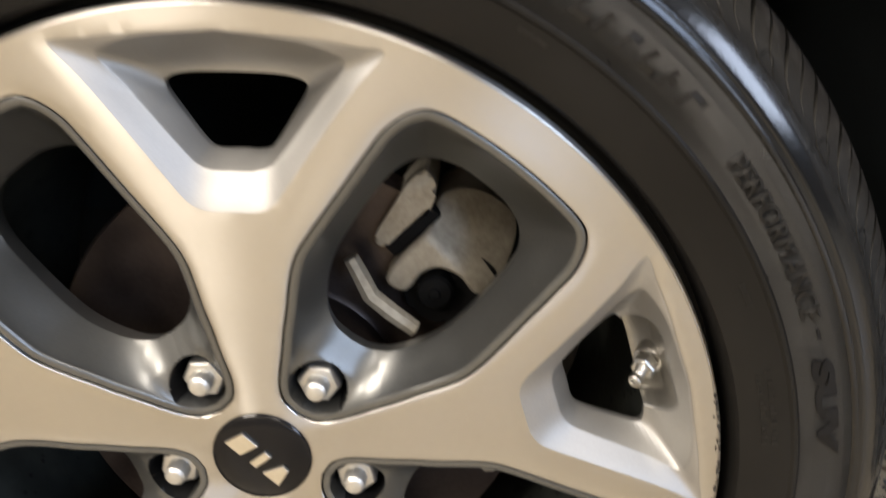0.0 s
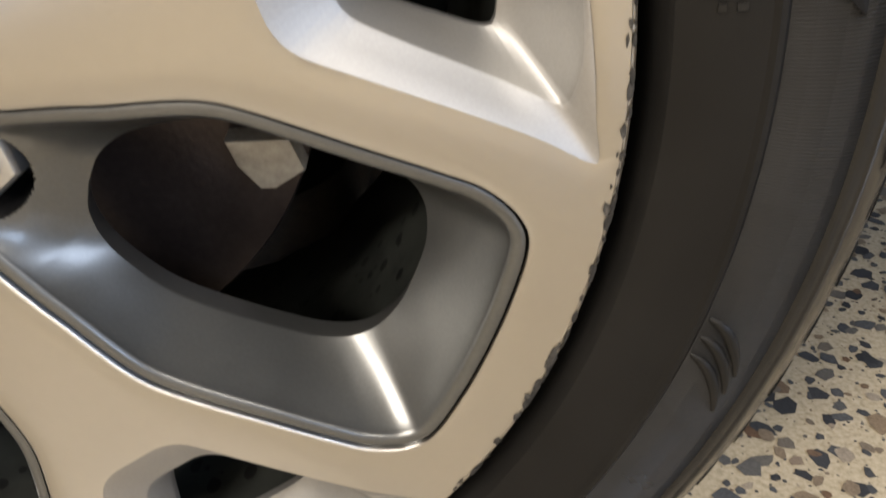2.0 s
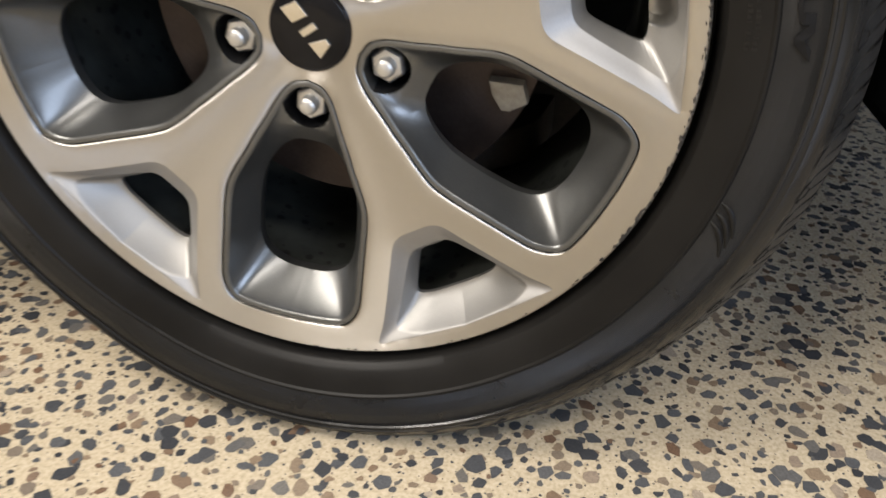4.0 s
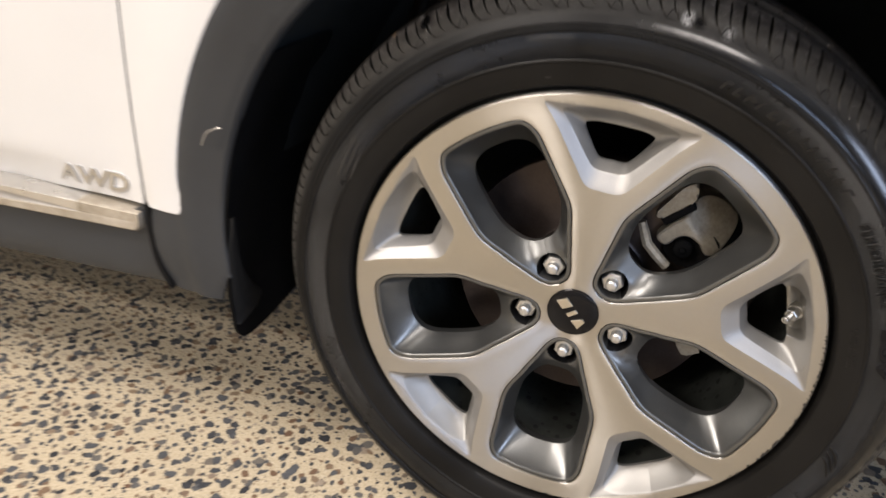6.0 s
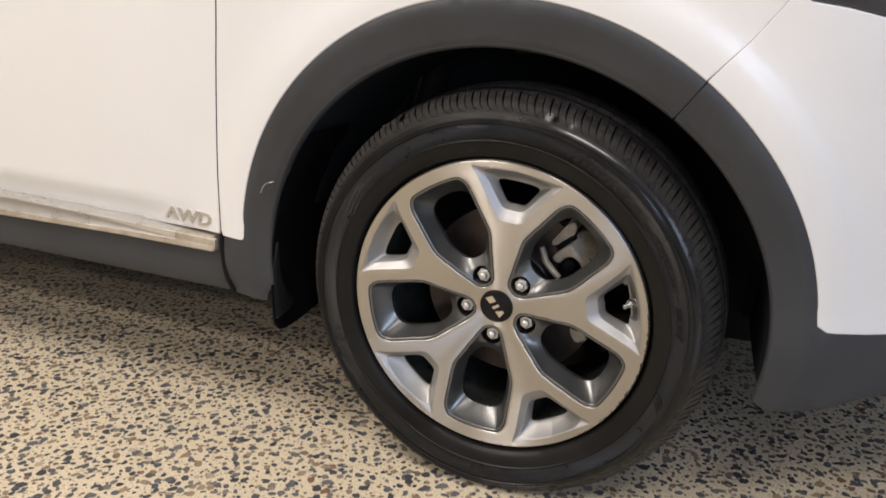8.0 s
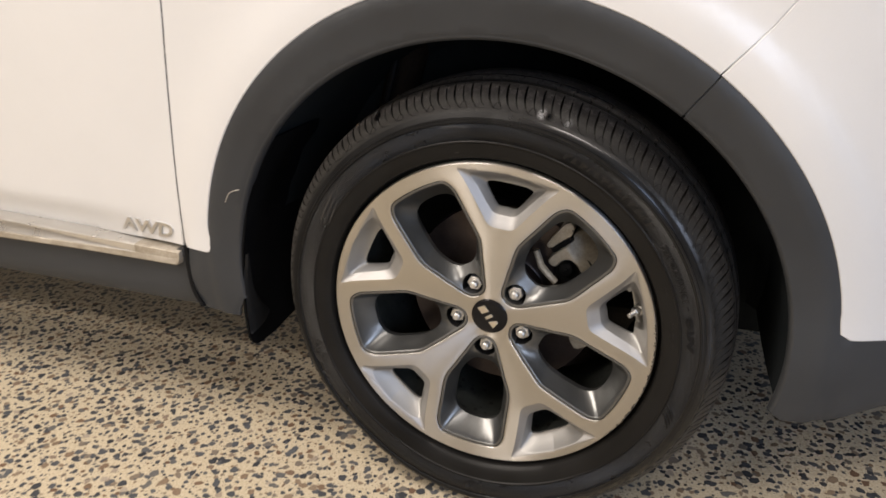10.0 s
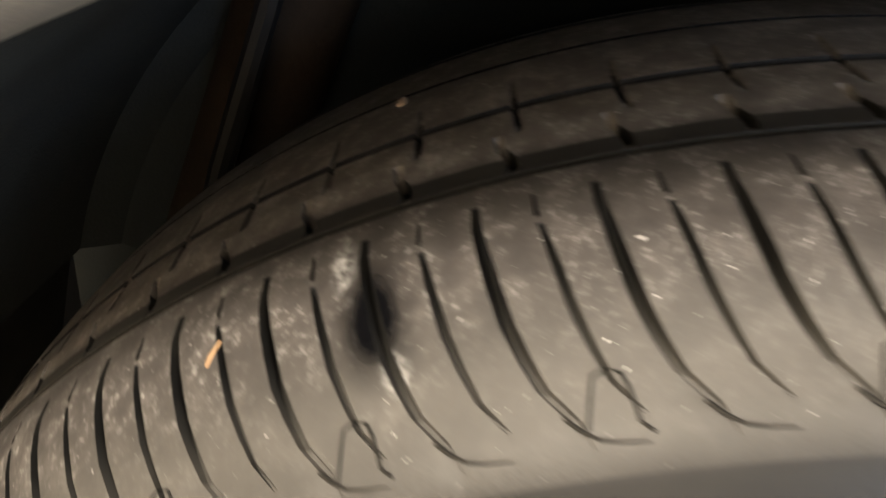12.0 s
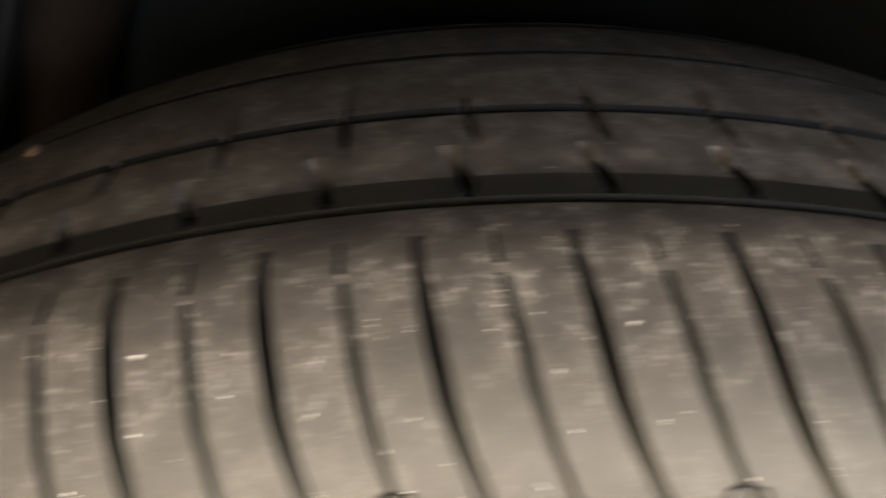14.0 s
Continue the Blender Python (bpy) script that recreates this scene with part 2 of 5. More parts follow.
        d.inputs[1].default_value = (r * math.cos(radians(a)) + 0.002, y * 0.34 + 0.001, r * math.sin(radians(a)) + 0.002)
        t.links.new(long.outputs["Vector"], d.inputs[0])
        near = ramp(t, d.outputs["Value"], [(size * 0.72, grey(1)), (size * 1.05, grey(0))])
        if pale_spot:
            pale = near.outputs["Color"] if pale is None else blend(t, 1.0, pale, near.outputs["Color"], "LIGHTEN")
            continue
        wet = near.outputs["Color"] if wet is None else blend(t, 1.0, wet, near.outputs["Color"], "LIGHTEN")
    broken = ramp(t, speck.outputs["Fac"], [(0.40, grey(0)), (0.62, grey(1))])
    dusty = blend(t, blend(t, 1.0, pale, broken.outputs["Color"], "MULTIPLY"), dusty, (0.46, 0.455, 0.445, 1))
    t.links.new(blend(t, wet, dusty, (0.0025, 0.0025, 0.003, 1)), b.inputs["Base Color"])
    sheen = ramp(t, worn, [(0.0, grey(0.12)), (1.0, grey(0.38))])
    slick = blend(t, worn, dressed.outputs["Color"], grey(0))
    sheen_all = blend(t, slick, sheen.outputs["Color"], grey(0.28))
    t.links.new(blend(t, wet, sheen_all, grey(0.22)), b.inputs["Specular IOR Level"])
    patchy = ramp(t, big.outputs["Fac"], [(0.35, grey(0.36)), (0.65, grey(0.52))])
    dull = blend(t, slick, blend(t, worn, patchy.outputs["Color"], grey(0.58)), grey(0.24))
    t.links.new(blend(t, wet, dull, grey(0.11)), b.inputs["Roughness"])
    rough = blend(t, wet, small.outputs["Color"], (0.5, 0.5, 0.5, 1))
    bump(t, b, rough, 0.45, 0.0004)
    return m


def concrete_material():
    m, t, b = material("polished_concrete")
    big, small = noise_tex(t, 3.0, 5.0), noise_tex(t, 260.0, 4.0)
    base = ramp(t, small.outputs["Fac"], [(0.3, (0.39, 0.325, 0.220)), (0.5, (0.515, 0.437, 0.308)), (0.75, (0.61, 0.533, 0.40))])
    co = t.nodes.new("ShaderNodeTexCoord")
    cells = node(t, "ShaderNodeTexVoronoi", Scale=72.0)
    t.links.new(co.outputs["Object"], cells.inputs["Vector"])
    chip = ramp(t, cells.outputs["Distance"], [(0.36, grey(1)), (0.40, grey(0))])
    stone = ramp(t, cells.outputs["Color"], [(0.0, (0.04, 0.042, 0.047)), (0.55, (0.10, 0.104, 0.11)), (0.8, (0.25, 0.19, 0.13)), (1.0, (0.15, 0.092, 0.06))])
    away = t.nodes.new("ShaderNodeVectorMath")
    away.operation, away.inputs[1].default_value = "SUBTRACT", (-0.55, 0.15, 0.0)
    t.links.new(co.outputs["Object"], away.inputs[0])
    flat = t.nodes.new("ShaderNodeVectorMath")
    flat.operation, flat.inputs[1].default_value = "MULTIPLY", (1 / 2.05, 1 / 1.15, 0.0)
    t.links.new(away.outputs["Vector"], flat.inputs[0])
    size = t.nodes.new("ShaderNodeVectorMath")
    size.operation = "ABSOLUTE"
    t.links.new(flat.outputs["Vector"], size.inputs[0])
    axes = t.nodes.new("ShaderNodeSeparateXYZ")
    t.links.new(size.outputs["Vector"], axes.inputs[0])
    most = t.nodes.new("ShaderNodeMath")
    most.operation = "MAXIMUM"
    t.links.new(axes.outputs["X"], most.inputs[0])
    t.links.new(axes.outputs["Y"], most.inputs[1])
    beyond = t.nodes.new("ShaderNodeMath")
    beyond.operation, beyond.inputs[1].default_value = "GREATER_THAN", 1.0
    t.links.new(most.outputs[0], beyond.inputs[0])
    fac = t.nodes.new("ShaderNodeMath")
    fac.operation = "MULTIPLY"
    t.links.new(chip.outputs["Color"], fac.inputs[0])
    t.links.new(beyond.outputs[0], fac.inputs[1])
    t.links.new(blend(t, fac.outputs[0], base.outputs["Color"], stone.outputs["Color"]), b.inputs["Base Color"])
    r = ramp(t, big.outputs["Fac"], [(0.3, grey(0.30)), (0.7, grey(0.42))])
    t.links.new(r.outputs["Color"], b.inputs["Roughness"])
    return m


def chip_material(piece=False):
    m, t, b = material("stone_chip")
    g = t.nodes.new("ShaderNodeObjectInfo" if piece else "ShaderNodeNewGeometry")
    c = ramp(t, g.outputs["Random" if piece else "Random Per Island"], [(0.0, (0.040, 0.042, 0.047)), (0.50, (0.098, 0.102, 0.108)), (0.68, (0.145, 0.135, 0.12)), (0.81, (0.25, 0.19, 0.13)), (0.92, (0.15, 0.092, 0.06)), (1.0, (0.38, 0.33, 0.26))])
    small = noise_tex(t, 500.0, 3.0)
    mul = t.nodes.new("ShaderNodeMix")
    mul.data_type, mul.blend_type = "RGBA", "OVERLAY"
    mul.inputs[0].default_value = 0.5
    t.links.new(c.outputs["Color"], mul.inputs[6])
    t.links.new(small.outputs["Fac"], mul.inputs[7])
    t.links.new(mul.outputs[2], b.inputs["Base Color"])
    b.inputs["Roughness"].default_value = 0.3
    return m


# Darker than the tread, with groove shade put into the colour.
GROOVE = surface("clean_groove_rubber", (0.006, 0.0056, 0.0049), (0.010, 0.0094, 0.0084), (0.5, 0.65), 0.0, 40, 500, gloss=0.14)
RIBBED = ribbed_material()
CHIP_PIECE = chip_material(True)
def barrel_material():
    """The inside of the rim: grey brake dust, spattered with dark drops."""
    m, t, b = material("dusty_barrel")
    big = noise_tex(t, 40.0, 5.0, 0.6)
    dust = ramp(t, big.outputs["Fac"], [(0.3, (0.020, 0.022, 0.020)), (0.7, (0.040, 0.043, 0.038))])
    co = t.nodes.new("ShaderNodeTexCoord")
    cells = node(t, "ShaderNodeTexVoronoi", Scale=95.0)
    t.links.new(co.outputs["Object"], cells.inputs["Vector"])
    grow = t.nodes.new("ShaderNodeMath")
    grow.operation, grow.inputs[1].default_value = "MULTIPLY_ADD", 0.55
    grow.inputs[2].default_value = -0.12
    pick = t.nodes.new("ShaderNodeSeparateColor")
    t.links.new(cells.outputs["Color"], pick.inputs[0])
    t.links.new(pick.outputs[0], grow.inputs[0])
    drop = t.nodes.new("ShaderNodeMath")
    drop.operation = "LESS_THAN"
    t.links.new(cells.outputs["Distance"], drop.inputs[0])
    t.links.new(grow.outputs[0], drop.inputs[1])
    t.links.new(blend(t, drop.outputs[0], dust.outputs["Color"], (0.010, 0.0105, 0.010, 1)), b.inputs["Base Color"])
    b.inputs["Roughness"].default_value = 0.55
    b.inputs["Specular IOR Level"].default_value = 0.3
    bump(t, b, big.outputs["Fac"], 0.3, 0.0004)
    return m


def dressed_material():
    """Sidewall rubber with patchy, half-wiped tyre dressing."""
    m, t, b = material("dressed_rubber")
    big, streaky = noise_tex(t, 16.0, 5.0, 0.65), noise_tex(t, 500.0, 3.0)
    c = ramp(t, big.outputs["Fac"], [(0.3, (0.0046, 0.0046, 0.0047)), (0.75, (0.0096, 0.0096, 0.0096))])
    t.links.new(c.outputs["Color"], b.inputs["Base Color"])
    co = t.nodes.new("ShaderNodeTexCoord")
    sep = t.nodes.new("ShaderNodeSeparateXYZ")
    t.links.new(co.outputs["Object"], sep.inputs[0])
    part_of = t.nodes.new("ShaderNodeMath")
    part_of.operation, part_of.inputs[1].default_value = "MULTIPLY_ADD", 3.0
    t.links.new(sep.outputs["X"], part_of.inputs[0])
    t.links.new(big.outputs["Fac"], part_of.inputs[2])
    wet = ramp(t, part_of.outputs[0], [(0.50, grey(0)), (0.85, grey(1))])
    t.links.new(blend(t, wet.outputs["Color"], grey(0.42), grey(0.15)), b.inputs["Roughness"])
    t.links.new(blend(t, wet.outputs["Color"], grey(0.14), grey(0.42)), b.inputs["Specular IOR Level"])
    bump(t, b, streaky.outputs["Fac"], 0.3, 0.0002)
    return m


def shaded_groove_material():
    """Groove rubber, black where deep as shade put into the colour, dusty where it runs out towards the sidewall."""
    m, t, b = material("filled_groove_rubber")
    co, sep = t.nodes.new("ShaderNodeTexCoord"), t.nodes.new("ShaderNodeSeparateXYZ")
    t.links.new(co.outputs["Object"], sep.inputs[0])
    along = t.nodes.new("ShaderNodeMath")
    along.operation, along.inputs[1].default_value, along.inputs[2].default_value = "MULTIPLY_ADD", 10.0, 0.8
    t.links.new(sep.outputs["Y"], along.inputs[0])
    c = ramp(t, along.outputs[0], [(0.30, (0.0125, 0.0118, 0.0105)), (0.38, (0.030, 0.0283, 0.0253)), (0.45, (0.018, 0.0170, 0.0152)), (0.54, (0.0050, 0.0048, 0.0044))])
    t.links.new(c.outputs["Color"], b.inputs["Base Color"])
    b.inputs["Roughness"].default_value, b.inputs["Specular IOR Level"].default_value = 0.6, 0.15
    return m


SHADED_GROOVE = shaded_groove_material()
BARREL, DRESSED = barrel_material(), dressed_material()
SMOOTH_RUBBER = surface("clean_rib_rubber", (0.020, 0.0188, 0.0168), (0.029, 0.0272, 0.0246), (0.5, 0.62), 0.0, 40, 500, 0.0002, gloss=0.2)
RUBBER, TREAD, CONCRETE, CHIP = rubber_material(), tread_material(), concrete_material(), chip_material()


# ---- mesh helpers ----
def finish(name, bm, mat, parent=None, label="", smooth=35.0, recalc=True):
    if recalc:
        bmesh.ops.recalc_face_normals(bm, faces=bm.faces)
    me = bpy.data.meshes.new(name)
    bm.to_mesh(me)
    bm.free()
    for mm in mat if isinstance(mat, (list, tuple)) else [mat]:
        me.materials.append(mm)
    if smooth:
        me.shade_smooth()
        me.set_sharp_from_angle(angle=radians(smooth))
    ob = new(name, me)
    if parent:
        ob.parent = parent
    if label:
        ob["label"] = label
    return ob


def part(name, bm, mat, parent, label="", smooth=35.0):
    return finish(name, bm, mat, parent, label, smooth)


def spline(points, n, closed=False):
    """A Catmull-Rom curve through 2D points, n samples a span."""
    p = np.array(points, float)
    if closed:
        q = np.vstack([p[-1], p, p[0], p[1]])
        spans = len(p)
    else:
        q = np.vstack([2 * p[0] - p[1], p, 2 * p[-1] - p[-2]])
        spans = len(p) - 1
    out = []
    for i in range(spans):
        a, b, c, d = q[i : i + 4]
        for k in range(n):
            s = k / n
            out.append(0.5 * (2 * b + (c - a) * s + (2 * a - 5 * b + 4 * c - d) * s * s + (3 * b - a - 3 * c + d) * s**3))
    if not closed:
        out.append(p[-1])
    return np.array(out)


def resample(loop, n):
    p = np.vstack([loop, loop[:1]])
    d = np.r_[0, np.cumsum(np.linalg.norm(np.diff(p, axis=0), axis=1))]
    s = np.linspace(0, d[-1], n, endpoint=False)
    return np.stack([np.interp(s, d, p[:, 0]), np.interp(s, d, p[:, 1])], 1)


def mirrored(half, n=8):
    """A closed loop, symmetric about the first axis, from its half."""
    h = spline(half, n)
    return np.vstack([h, (h * [1, -1])[-2:0:-1]])


def inside(loop, pts):
    x, y = pts[:, 0], pts[:, 1]
    hit = np.zeros(len(pts), bool)
    for (x0, y0), (x1, y1) in zip(loop, np.roll(loop, -1, 0)):
        if y0 != y1:
            hit ^= ((y0 > y) != (y1 > y)) & (x < (x1 - x0) * (y - y0) / (y1 - y0) + x0)
    return hit


def distance(loop, pts):
    a, b = loop, np.roll(loop, -1, 0)
    best = np.full(len(pts), 9.0)
    for p, q in zip(a, b):
        d = q - p
        s = np.clip(((pts - p) @ d) / max(d @ d, 1e-12), 0, 1)
        best = np.minimum(best, np.linalg.norm(pts - p - s[:, None] * d, axis=1))
    return best


def sheet_points(loops, spacing, extra=()):
    """A plane region with holes, cut into even triangles."""
    from mathutils.geometry import delaunay_2d_cdt
    lo, hi = loops[0].min(0), loops[0].max(0)
    rows = []
    for j, v in enumerate(np.arange(lo[1], hi[1], spacing * 0.866)):
        u = np.arange(lo[0], hi[0], spacing) + (spacing / 2 if j % 2 else 0)
        rows.append(np.stack([u, np.full(len(u), v)], 1))
    g = np.vstack(rows)
    ok = inside(loops[0], g)
    for h in loops[1:]:
        ok &= ~inside(h, g)
    g = g[ok]
    far = np.ones(len(g), bool)
    for h in loops:
        far &= distance(h, g) > spacing * 0.55
    g = g[far]
    for ring in extra:
        g = g[np.linalg.norm(g[:, None] - ring[None], axis=2).min(1) > spacing * 0.4]
    g = np.vstack([g, *extra])
    verts, edges = [], []
    for h in loops:
        s = len(verts)
        verts += [tuple(p) for p in h]
        edges += [(s + i, s + (i + 1) % len(h)) for i in range(len(h))]
    verts += [tuple(p) for p in g]
    v, _, f, *_ = delaunay_2d_cdt([Vector(p) for p in verts], edges, [], 0, 1e-7)
    v = np.array([(p.x, p.y) for p in v])
    mid = np.array([v[list(t)].mean(0) for t in f])
    ok = inside(loops[0], mid)
    for h in loops[1:]:
        ok &= ~inside(h, mid)
    return v, [t for t, k in zip(f, ok) if k]


def sheet(loops, spacing, height, flange=0.0, edge=0.0015, extra=()):
    """A curved panel: y = height(xz array), with its edges folded back by flange."""
    loops = [np.asarray(h, float) for h in loops]
    v, faces = sheet_points(loops, spacing, extra)
    y = height(v)
    bm = bmesh.new()
    bv = [bm.verts.new((p[0], h, p[1])) for p, h in zip(v, y)]
    for t in faces:
        try:
            bm.faces.new([bv[i] for i in t])
        except ValueError:
            pass
    if flange:
        for k, h in enumerate(loops):
            n = len(h)
            tang = np.roll(h, -1, 0) - np.roll(h, 1, 0)
            norm = np.stack([tang[:, 1], -tang[:, 0]], 1) / np.maximum(np.linalg.norm(tang, axis=1)[:, None], 1e-9)
            area = (h[:, 0] * np.roll(h[:, 1], -1) - np.roll(h[:, 0], -1) * h[:, 1]).sum()
            out = norm * (1 if area > 0 else -1) * (1 if k == 0 else -1)
            top = height(h)
            rings = []
            for off, dy in ((0, 0.0), (edge, edge), (edge, flange)):
                rings.append([bm.verts.new((p[0], t + dy, p[1])) for p, t in zip(h + out * off, top)])
            for a, b in zip(rings, rings[1:]):
                for i in range(n):
                    bm.faces.new((a[i], a[(i + 1) % n], b[(i + 1) % n], b[i]))
        bmesh.ops.remove_doubles(bm, verts=bm.verts, dist=1e-6)
    return bm


def revolve(profile, segments, axis_y=True, a0=0.0, a1=2 * math.pi):
    """Rings of (radius, y) turned about the y axis."""
    bm = bmesh.new()
    full = abs(a1 - a0) > 6.28
    n = segments if full else segments + 1
    rings = []
    for i in range(n):
        a = a0 + (a1 - a0) * i / segments
        rings.append([bm.verts.new((r * math.cos(a), y, r * math.sin(a))) for r, y in profile])
    for i in range(segments):
        p, q = rings[i], rings[(i + 1) % n]
        for k in range(len(profile) - 1):
            if max(profile[k][0], profile[k + 1][0]) > 1e-6:
                bm.faces.new((p[k], p[k + 1], q[k + 1], q[k]))
    bmesh.ops.remove_doubles(bm, verts=bm.verts, dist=1e-7)
    return bm


def box(sx, sy, sz, place=(0, 0, 0), turn=(0, 0, 0), bevel=0.0, segments=2):
    bm = bmesh.new()
    bmesh.ops.create_cube(bm, size=1.0)
    bmesh.ops.scale(bm, vec=(sx, sy, sz), verts=bm.verts)
    if bevel:
        bmesh.ops.bevel(bm, geom=bm.edges[:], offset=bevel, segments=segments, affect="EDGES", profile=0.5)
    bm.transform(pose(*place, *turn))
    return bm


def prism(loop, y0, y1, bevel=0.0):
    """A 2D (x, z) loop given thickness along y."""
    bm = bmesh.new()
    a = [bm.verts.new((p[0], y0, p[1])) for p in loop]
    b = [bm.verts.new((p[0], y1, p[1])) for p in loop]
    bm.faces.new(a)
    bm.faces.new(b)
    for i in range(len(loop)):
        j = (i + 1) % len(loop)
        bm.faces.new((a[i], a[j], b[j], b[i]))
    if bevel:
        edges = [e for e in bm.edges if abs(e.verts[0].co.y - y0) < 1e-6 and abs(e.verts[1].co.y - y0) < 1e-6]
        bmesh.ops.bevel(bm, geom=edges, offset=bevel, segments=2, affect="EDGES", profile=0.5)
    return bm


def tube(points, radius, sides=10):
    bm = bmesh.new()
    rings = []
    for i, p in enumerate(points):
        a, b = Vector(points[max(i - 1, 0)]), Vector(points[min(i + 1, len(points) - 1)])
        m = (b - a).to_track_quat("Z", "Y").to_matrix()
        rad = radius[i] if isinstance(radius, (list, tuple)) else radius
        rings.append([bm.verts.new(Vector(p) + m @ Vector((rad * math.cos(k * 2 * math.pi / sides), rad * math.sin(k * 2 * math.pi / sides), 0))) for k in range(sides)])
    for a, b in zip(rings, rings[1:]):
        for k in range(sides):
            bm.faces.new((a[k], a[(k + 1) % sides], b[(k + 1) % sides], b[k]))
    bm.faces.new(rings[0])
    bm.faces.new(rings[-1])
    return bm


def letters(text, size, extrude, bold=0.0):
    """The outline of a word in the built-in font, as a bmesh in the x, y plane, its start at the origin."""
    data = bpy.data.curves.new("word", "FONT")
    data.body, data.size, data.extrude, data.resolution_u, data.offset = text, size, extrude, 3, bold
    ob = new("word", data)
    dg = bpy.context.evaluated_depsgraph_get()
    me = bpy.data.meshes.new_from_object(ob.evaluated_get(dg))
    bm = bmesh.new()
    bm.from_mesh(me)
    bpy.data.objects.remove(ob)
    bpy.data.curves.remove(data)
    bpy.data.meshes.remove(me)
    return bm


# ---- room ----
def slab(name, sx, sy, sz, place, mat, label, category):
    ob = finish(name, box(sx, sy, sz, place), mat, smooth=0)
    return tagged(ob, label, category, kind="structure")


floor = slab("floor", 10.0, 8.4, 0.2, (-0.3, 0.2, -0.1), CONCRETE, "polished concrete floor with exposed dark stone chips", "floor")
slab("ceiling", 10.0, 8.4, 0.2, (-0.3, 0.2, 3.1), CEILING_PAINT, "plain pale painted ceiling", "ceiling")
slab("wall_back", 10.0, 0.2, 3.0, (-0.3, 4.3, 1.5), WALL_PAINT, "plain beige painted wall", "wall")
slab("wall_rear", 0.2, 8.0, 3.0, (-5.2, 0.2, 1.5), WALL_PAINT, "plain beige painted wall", "wall")


def open_wall(name, boxes, label):
    """A wall made of butted blocks round an opening: (sizes, middle) for each."""
    bm = bmesh.new()
    for size, middle in boxes:
        b = box(*size, middle)
        me = bpy.data.meshes.new("t")
        b.to_mesh(me)
        b.free()
        bm.from_mesh(me)
        bpy.data.meshes.remove(me)
    return tagged(finish(name, bm, WALL_PAINT, smooth=0), label, "wall", kind="structure")


open_wall("wall_ahead", [((0.2, 1.2, 3.0), (4.6, -3.2, 1.5)), ((0.2, 4.8, 3.0), (4.6, 1.8, 1.5)), ((0.2, 2.0, 0.45), (4.6, -1.6, 2.775))], "beige wall with an open doorway")
open_wall("wall_front", [((7.0, 0.2, 3.0), (-1.8, -3.9, 1.5)), ((1.6, 0.2, 3.0), (3.9, -3.9, 1.5)), ((1.4, 0.2, 0.9), (2.4, -3.9, 0.45)), ((1.4, 0.2, 0.7), (2.4, -3.9, 2.65))], "beige wall with a wide window opening")

# ---- car ----
car = tagged(new("car"), "white car with black plastic wheel-arch cladding", "car")
CX, CZ = 0.0, 0.36
R_OUT, R_IN = 0.494, 0.4202


def body_y(p):
    """How far out the side of the car stands: waist bulge, flare round the arch, front corner turning in."""
    x, z = p[:, 0], p[:, 1]
    r = np.hypot(x - CX, z - CZ)
    y = -0.056 - 0.046 * np.clip((z - 0.42) / 0.45, 0, 1) ** 1.3
    y -= 0.012 * np.exp(-(((r - 0.50) / 0.055) ** 2))
    s = np.clip((0.550 - r) / 0.010, 0, 1)
    y -= 0.005 * s * s * (3 - 2 * s) * np.clip((x - 0.10) / 0.15, 0, 1) * np.clip((z - 0.42) / 0.25, 0, 1)
    d = 0.4689 + 0.042 * (-0.72 - x) - z
    y += 0.42 * (d + np.sqrt(d * d + 1.0e-5)) / 2 * np.clip((-0.55 - x) / 0.22, 0, 1) * np.clip((0.72 - z) / 0.1, 0, 1)
    return y + 1.1 * np.clip(x - 0.36, 0, 9) ** 2


def arc(r, a0, a1, n, cx=CX, cz=CZ):
    return [(cx + r * math.cos(radians(a)), cz + r * math.sin(radians(a))) for a in np.linspace(a0, a1, n)]


def inner_arc(a0, a1, n, grow=0.007):
    return [(CX + (0.430 + grow) * math.cos(radians(a)), CZ + (R_IN + grow) * math.sin(radians(a))) for a in np.linspace(a0, a1, n)]


def with_lip(bm, height, a0, a1, n=130):
    """Adds the rounded inner lip of the arch to a cladding panel."""
    start = height(np.array(inner_arc(a0, a1, n)))
    rows = []
    for grow, back in ((0.0070, 0.0), (0.0061, 0.0001), (0.0048, 0.0006), (0.0034, 0.0016), (0.0021, 0.0032), (0.0010, 0.0056), (0.0003, 0.0090), (0.0, 0.0130), (0.0005, 0.017)):
        rows.append([bm.verts.new((p[0], y + back, p[1])) for p, y in zip(inner_arc(a0, a1, n, grow), start)])
    for a, b in zip(rows, rows[1:]):
        for i in range(n - 1):
            bm.faces.new((a[i], a[i + 1], b[i + 1], b[i]))
    return bm


GAP = spline([(-0.452, 1.02), (-0.476, 0.86), (-0.508, 0.70), (-0.531, 0.55), (-0.542, 0.41), (-0.540, 0.34), (-0.523, 0.303)], 6)


def dense(points, step=0.012):
    p = np.array(points, float)
    out = []
    for a, b in zip(p, np.roll(p, -1, 0)):
        n = max(1, int(np.linalg.norm(b - a) / step))
        out += [a + (b - a) * k / n for k in range(n)]
    return np.array(out)


def gap_x(z):
    return float(np.interp(z, GAP[::-1, 1], GAP[::-1, 0]))


